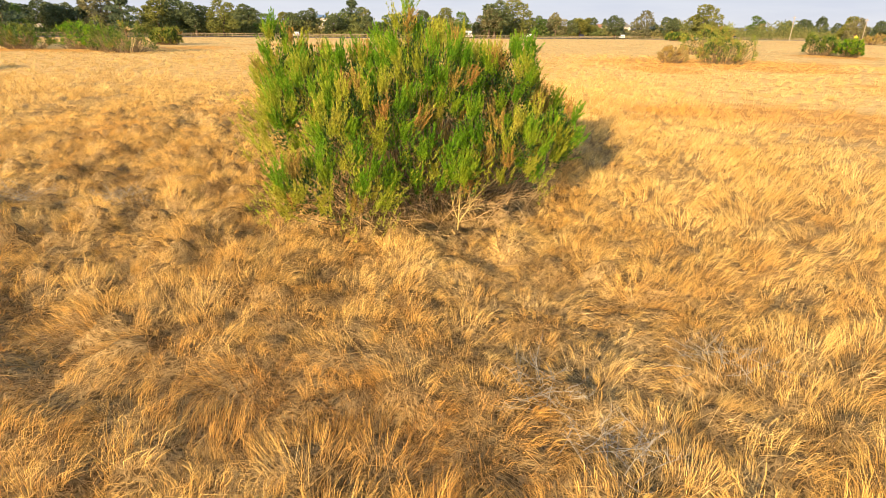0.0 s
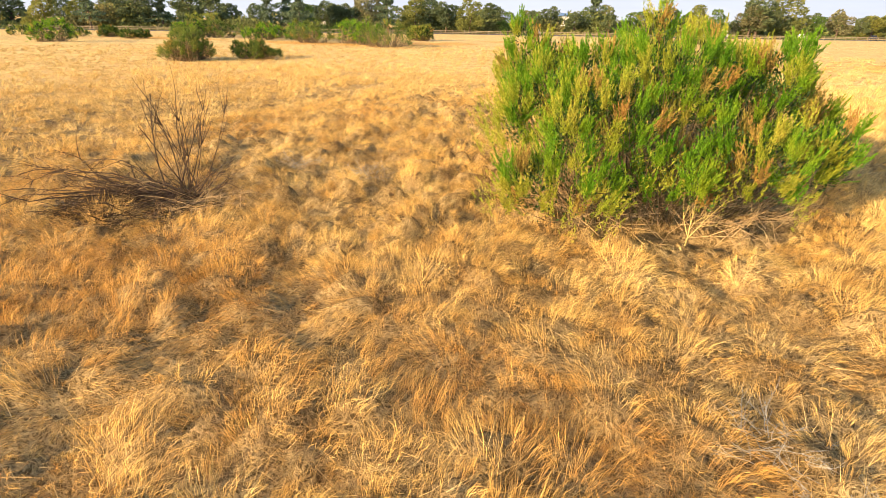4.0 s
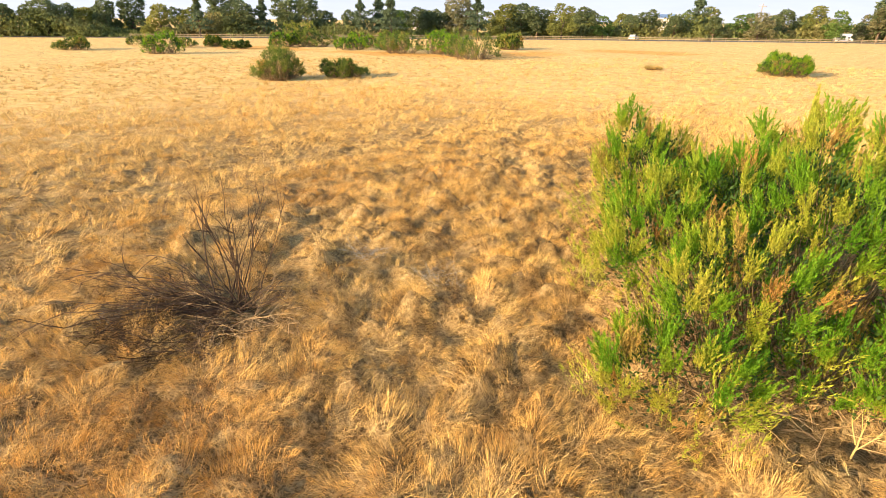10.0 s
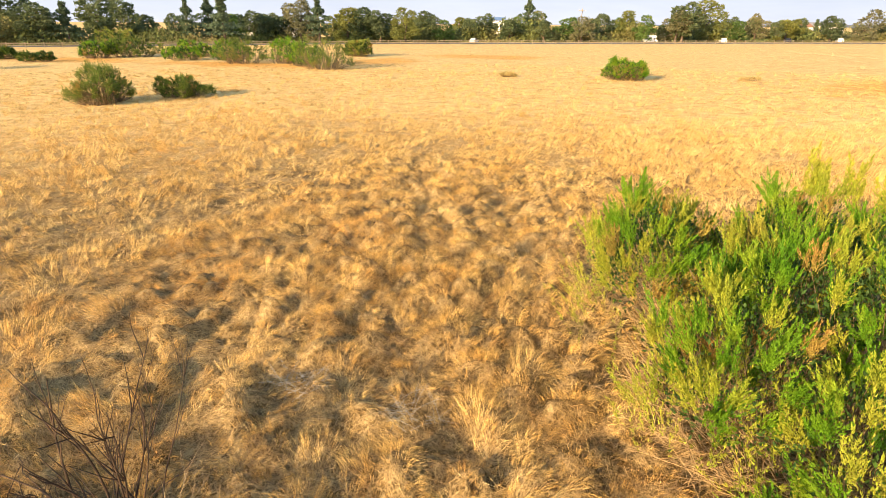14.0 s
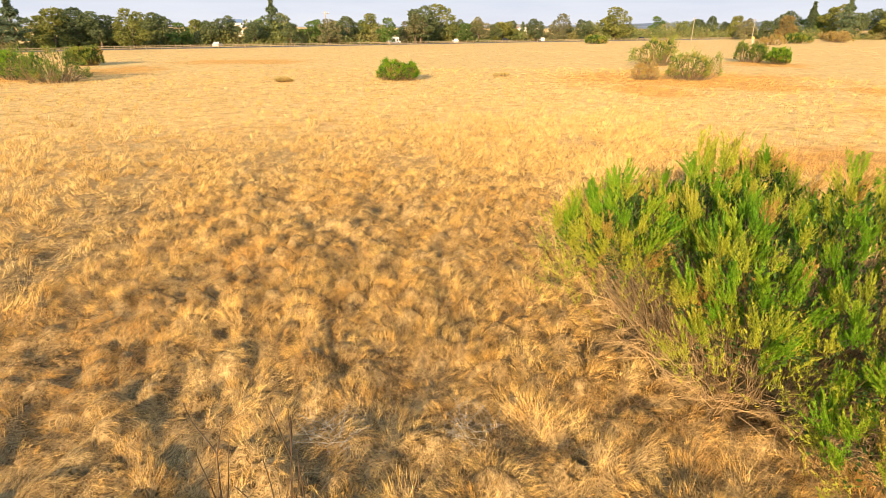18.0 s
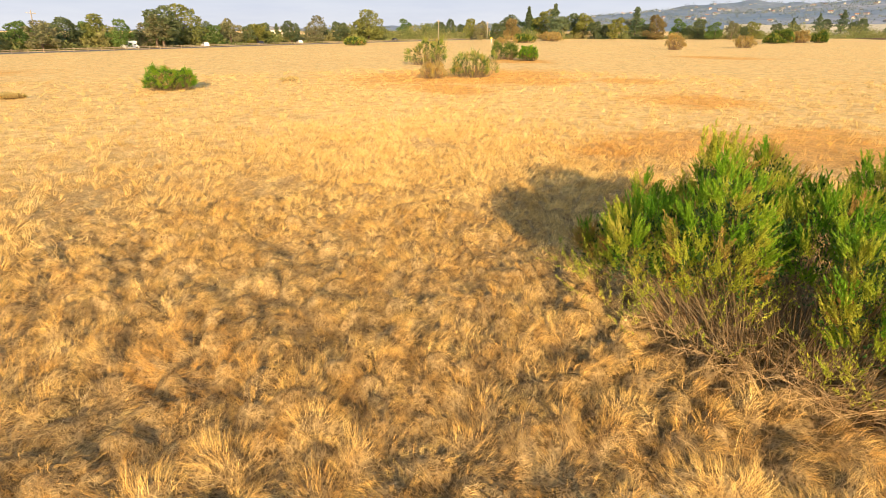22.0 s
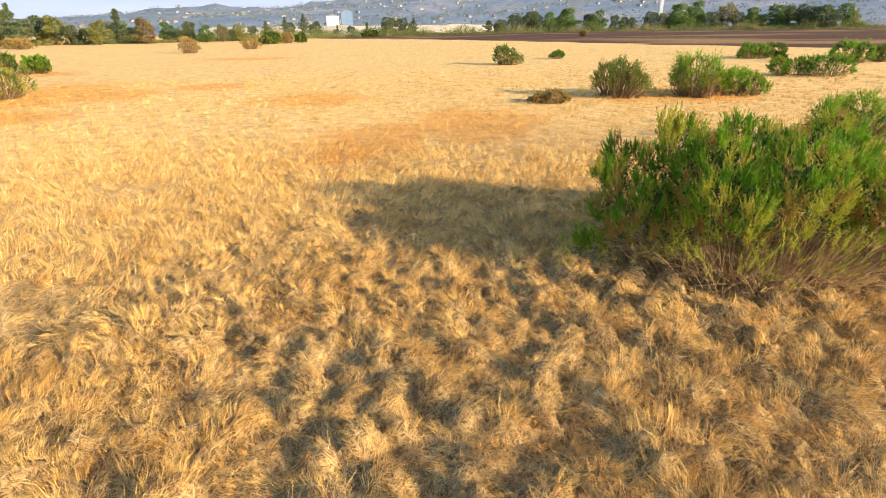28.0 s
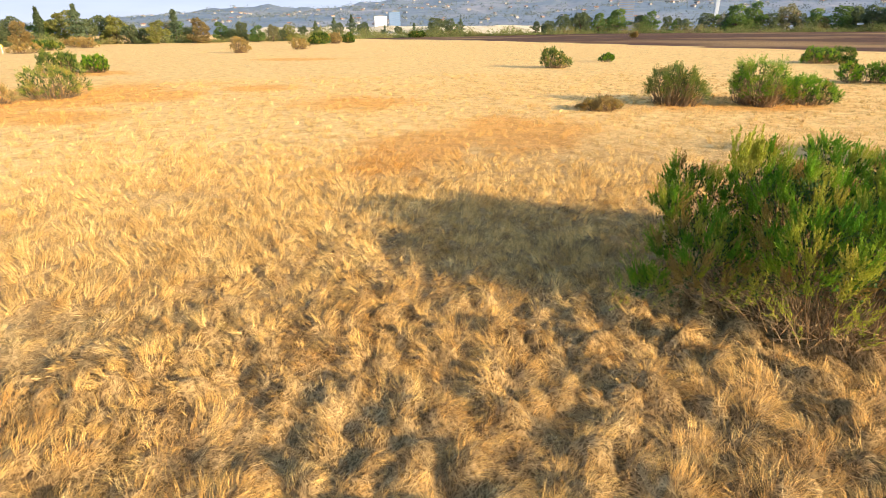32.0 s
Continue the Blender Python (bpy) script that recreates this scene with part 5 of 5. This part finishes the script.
M_POLE = surface("pole_timber", [(0.3, (0.34, 0.28, 0.2)), (0.7, (0.46, 0.39, 0.29))], 0.8, (10.0, 0.4), 0.85)
for x, y, h, tilt in ((-14.3, 203.0, 10.2, 3.5), (142.0, 240.0, 9.5, 0.5), (176.0, 246.0, 9.0, -0.5)):
    e = thing("utility_pole", "tall pale timber utility pole beside the road", "pole", "poles by the road", at=pose(x, y, float(ground_z(x, y)), 0, tilt, 20))
    v, f = tubes(np.array([[(0, 0, -0.5), (0, 0, h * 0.5), (0, 0, h)]], float), np.array([[0.19, 0.16, 0.12]]), 8)
    solid("shaft", v, [f], M_POLE, e)
    part("crossarm", block(-1.2, 1.2, -0.06, 0.06, h - 0.75, h - 0.6, bevel=0.01), M_POLE, e)
    for s in (-1.0, -0.4, 0.4, 1.0):
        part("insulator", block(s - 0.04, s + 0.04, -0.04, 0.04, h - 0.6, h - 0.42, bevel=0.01), M_LAMP, e)
M_YELLOW = paint("yellow_sign_paint", (0.75, 0.5, 0.03))
e = thing("road_sign", "yellow diamond warning sign on a post", "sign", at=pose(131, 186, float(ground_z(131, 186)), 0, 0, 145))
part("post", block(-0.05, 0.05, -0.05, 0.05, -0.2, 2.4), M_STEEL, e)
bm = block(-0.4, 0.4, -0.085, -0.055, -0.4, 0.4)
bmesh.ops.transform(bm, matrix=pose(0, 0, 2.2, 0, 45, 0), verts=bm.verts)
part("plate", bm, M_YELLOW, e)

# ---- buildings ----
M_WALL = surface("white_render", [(0.3, (0.66, 0.63, 0.58)), (0.7, (0.78, 0.75, 0.70))], 0.15, (2.0, 0.2), 0.8, per_object=0.3)
M_ROOF = surface("grey_roofing", [(0.3, (0.20, 0.20, 0.21)), (0.7, (0.32, 0.31, 0.31))], 0.2, (3.0, 0.3), 0.85, per_object=0.3)
M_TILE = surface("terracotta_roof", [(0.3, (0.30, 0.15, 0.09)), (0.7, (0.42, 0.23, 0.14))], 0.2, (2.0, 0.3), 0.85, per_object=0.3)
M_BLUE = surface("blue_glazing", [(0.3, (0.13, 0.21, 0.36)), (0.7, (0.19, 0.28, 0.44))], 0.08, (0.6, 0.2), 0.6)
M_OFFICE = surface("white_panel", [(0.3, (0.74, 0.75, 0.77)), (0.7, (0.83, 0.84, 0.85))], 0.05, (0.6, 0.15), 0.6)


M_BAND = surface("pale_window_band", [(0.3, (0.46, 0.51, 0.58)), (0.7, (0.55, 0.60, 0.66))], 0.05, (0.6, 0.15), 0.5)


def office(at, turn, w, d, h, floors, wall, glazing, label):
    e = thing("office_block", label, "building", at=pose(at[0], at[1], -3, 0, 0, turn))
    part("wall", block(-w / 2, w / 2, -d / 2, d / 2, 0, h, bevel=0.3), wall, e)
    part("roof", block(-w / 2 - 0.4, w / 2 + 0.4, -d / 2 - 0.4, d / 2 + 0.4, h - 0.2, h + 1.2), wall, e)
    part("plant_room", block(-w / 5, w / 5, -d / 5, d / 5, h + 1.2, h + 4.5), M_ROOF, e)
    mesh = None
    step = h / (floors + 0.5)
    for i in range(floors):
        if mesh is None:
            ob = part("window_band", block(-w / 2 - 0.15, w / 2 + 0.15, -d / 2 - 0.15, d / 2 + 0.15, 0, step * 0.5), glazing, e)
            mesh = ob.data
        else:
            ob = new("window_band", mesh)
            ob.parent = e
        ob.matrix_basis = pose(0, 0, step * (i + 0.45))
    return e


office((1411, 491), 20, 44, 30, 40, 9, M_OFFICE, M_BAND, "white office block far behind the trees")
office((1421, 457), 20, 25, 28, 50, 11, M_BLUE, M_BLUE, "blue glazed office tower beside the white block")
office((1283, -89), -5, 42, 30, 84, 18, M_BLUE, M_ROOF, "tall blue-striped office tower behind the trees")
office((1150, -235), 0, 6, 6, 56, 8, M_BAND, M_BAND, "slim white tower behind the trees")


M_HILL_WALL = surface("beige_render", [(0.3, (0.34, 0.32, 0.31)), (0.7, (0.50, 0.47, 0.44))], 0.02, (0.5, 0.2), 0.85, per_object=0.4)


def low_house(at, turn, w, d, h, roof, label, name="house", wall=M_WALL):
    e = thing(name, label, "building", at=pose(at[0], at[1], at[2] if len(at) > 2 else float(ground_z(at[0], at[1])), 0, 0, turn))
    part("wall", block(-w / 2, w / 2, -d / 2, d / 2, -1, h), wall, e)
    part("roof", loft([[(x, y, z) for y, z in ((-d / 2 - 0.5, h), (d / 2 + 0.5, h), (0, h + d * 0.22))] for x in (-w / 2 - 0.5, w / 2 + 0.5)]), roof, e)
    mesh = None
    for s in (-1, 1):
        for i in range(3):
            if mesh is None:
                ob = part("window", block(-w * 0.09, w * 0.09, -0.05, 0.05, h * 0.4, h * 0.75), M_GLASS, e)
                mesh = ob.data
            else:
                ob = new("window", mesh)
                ob.parent = e
            ob.matrix_basis = pose((i - 1) * w * 0.3, s * d / 2, 0)
    return e


for at, turn, w, d, h, roof, label in (((-105, 165), 40, 14, 7, 3.2, M_ROOF, "low white building among the roadside trees"), ((-66, 330), 12, 9, 8, 7.0, M_BLUE, "pale building with a blue roof behind the trees"),
                                       ((118, 408), 20, 20, 10, 5.0, M_ROOF, "pale building far behind the trees"), ((100, 392), 20, 14, 9, 4.5, M_TILE, "cream house far behind the trees"),
                                       ((60, 325), 15, 12, 9, 4.5, M_ROOF, "white house behind the roadside trees")):
    low_house(at, turn, w, d, h, roof, label)

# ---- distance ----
# the hills' blue emission stands in for haze over their own brown-green
M_HILL = surface("chaparral_hill_with_haze", [(0.3, (0.05, 0.07, 0.06)), (0.5, (0.10, 0.11, 0.09)), (0.7, (0.21, 0.18, 0.14))], 0.004, (0.03, 0.6), 0.95, haze_glow=((0.42, 0.54, 0.80), 0.15))
EYE_AT = (-12.5, 17.7)
AZ = np.array([-40, 0, 20, 29, 35, 40, 44, 48, 56, 64, 73, 84, 95, 105, 115, 125, 150])
UP = np.array([0.1, 0.1, 0.2, 0.5, 0.35, 0.6, 0.9, 1.2, 1.85, 2.05, 2.5, 2.9, 3.3, 3.1, 3.4, 3.4, 2.0])
hill_noise, hill_fine = waves(71, 10, 350, 1100), waves(72, 14, 60, 260)


def hill_z(x, y):
    x, y = np.asarray(x, float), np.asarray(y, float)
    d = np.hypot(x - EYE_AT[0], y - EYE_AT[1])
    az = np.degrees(np.arctan2(x - EYE_AT[0], y - EYE_AT[1]))
    top = np.tan(np.radians(np.interp(az, AZ, UP))) * 3300
    u = np.clip((d - 1500) / 1800, 0, 1)
    return -4 + top * u ** 0.8 * (1 + 0.10 * hill_noise(x, y) + 0.035 * hill_fine(x, y)) - np.clip((d - 3400) / 600, 0, 1) * top * 0.7


haz, hd = np.radians(np.arange(-40, 150.1, 0.6)), np.linspace(1450, 3900, 34)
HA, HD = np.meshgrid(haz, hd)
HX, HY = EYE_AT[0] + HD * np.sin(HA), EYE_AT[1] + HD * np.cos(HA)
idx = np.arange(HX.size).reshape(HX.shape)
hf = np.stack([idx[:-1, :-1], idx[1:, :-1], idx[1:, 1:], idx[:-1, 1:]], -1).reshape(-1, 4)
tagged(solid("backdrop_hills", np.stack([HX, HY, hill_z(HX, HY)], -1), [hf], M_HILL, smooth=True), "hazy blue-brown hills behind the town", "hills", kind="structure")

first = []
pick = random.Random(12)
for i in range(250):
    a, d = radians(pick.uniform(46, 120)), pick.uniform(1700, 3250)
    x, y = EYE_AT[0] + d * math.sin(a), EYE_AT[1] + d * math.cos(a)
    m = pose(x, y, float(hill_z(x, y)), 0, 0, pick.uniform(0, 180))
    if len(first) < 4:
        e = low_house((0, 0, 0), 0, pick.uniform(9, 16), pick.uniform(7, 10), pick.uniform(3, 5), M_TILE if len(first) % 2 else M_ROOF, "pale hillside house among trees", "hillside_house", M_HILL_WALL)
        tagged(e, group="houses on the hills")
        e.matrix_basis = m
        first.append(e)
    else:
        copy_thing(pick.choice(first), m)
# trees on the hills
r = np.random.default_rng(77)
a, d = np.radians(r.uniform(30, 125, 4200)), r.uniform(1550, 3350, 4200)
x, y = EYE_AT[0] + d * np.sin(a), EYE_AT[1] + d * np.cos(a)
k = np.repeat(np.arange(4200), 7)
p = np.stack([x[k] + r.normal(0, 4, len(k)), y[k] + r.normal(0, 4, len(k)), hill_z(x, y)[k] + r.uniform(0, 9, len(k))], -1)
v, f = leaves(p, unit(r.normal(0, 1, p.shape)), r.uniform(3, 6, len(k)), r.uniform(2.2, 4.5, len(k)), r)
# distance haze is put into this pale grey-green leaf colour
M_FARTREE = surface("haze_paled_tree", [(0.3, (0.15, 0.185, 0.17)), (0.7, (0.24, 0.26, 0.22))], 0.01, None, 0.9, island=0.3, through_light=0.4)
tagged(solid("hillside_trees", v, [f], M_FARTREE), "scattered trees on the hills, paled for haze", "trees", kind="stuff")

# grassy embankment in the east
M_BANK = surface("pale_dry_bank", [(0.3, (0.50, 0.42, 0.28)), (0.7, (0.62, 0.54, 0.38))], 0.05, (0.4, 0.3), 0.95)
bm = bmesh.new()
last = None
for i in range(25):
    a = radians(60 + i * 1.15)
    d = 760 - 90 * math.sin(i / 24 * math.pi)
    ring = []
    for off, z in ((-60, -1.0), (-20, 5.5), (0, 9.0 + 1.2 * math.sin(i * 1.3)), (10, 9.2), (60, -1)):
        ring.append(bm.verts.new((EYE_AT[0] + (d + off) * math.sin(a), EYE_AT[1] + (d + off) * math.cos(a), z + 0.5)))
    if last:
        for j in range(4):
            bm.faces.new((last[j], last[j + 1], ring[j + 1], ring[j]))
    last = ring
tagged(part("embankment", bm, M_BANK, None), "pale dry grassy embankment behind the field", "embankment", kind="structure")

# bright haze along the whole horizon, painted on an added ring that emits
haze = bpy.data.materials.new("horizon_haze_glow")
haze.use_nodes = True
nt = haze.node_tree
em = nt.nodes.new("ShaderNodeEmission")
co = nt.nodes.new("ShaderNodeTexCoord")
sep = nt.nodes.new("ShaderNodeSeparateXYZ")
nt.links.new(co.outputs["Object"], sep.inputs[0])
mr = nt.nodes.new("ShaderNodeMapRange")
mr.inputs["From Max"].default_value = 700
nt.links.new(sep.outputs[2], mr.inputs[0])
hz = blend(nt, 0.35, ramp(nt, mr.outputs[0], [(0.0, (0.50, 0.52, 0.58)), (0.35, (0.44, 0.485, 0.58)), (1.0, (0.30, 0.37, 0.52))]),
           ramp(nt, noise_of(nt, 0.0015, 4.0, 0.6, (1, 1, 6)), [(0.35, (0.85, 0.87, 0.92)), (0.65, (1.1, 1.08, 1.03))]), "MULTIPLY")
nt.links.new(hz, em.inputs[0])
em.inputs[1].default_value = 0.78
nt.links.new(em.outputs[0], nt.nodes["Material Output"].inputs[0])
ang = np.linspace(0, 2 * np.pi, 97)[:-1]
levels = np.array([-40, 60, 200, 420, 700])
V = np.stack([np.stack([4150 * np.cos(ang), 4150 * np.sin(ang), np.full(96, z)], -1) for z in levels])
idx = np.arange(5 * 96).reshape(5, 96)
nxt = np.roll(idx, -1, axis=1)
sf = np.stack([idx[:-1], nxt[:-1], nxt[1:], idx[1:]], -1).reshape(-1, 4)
tagged(solid("backdrop_sky_haze", V, [sf], haze, smooth=True), "glowing ring of painted pale lavender haze above the horizon", "sky", kind="structure")
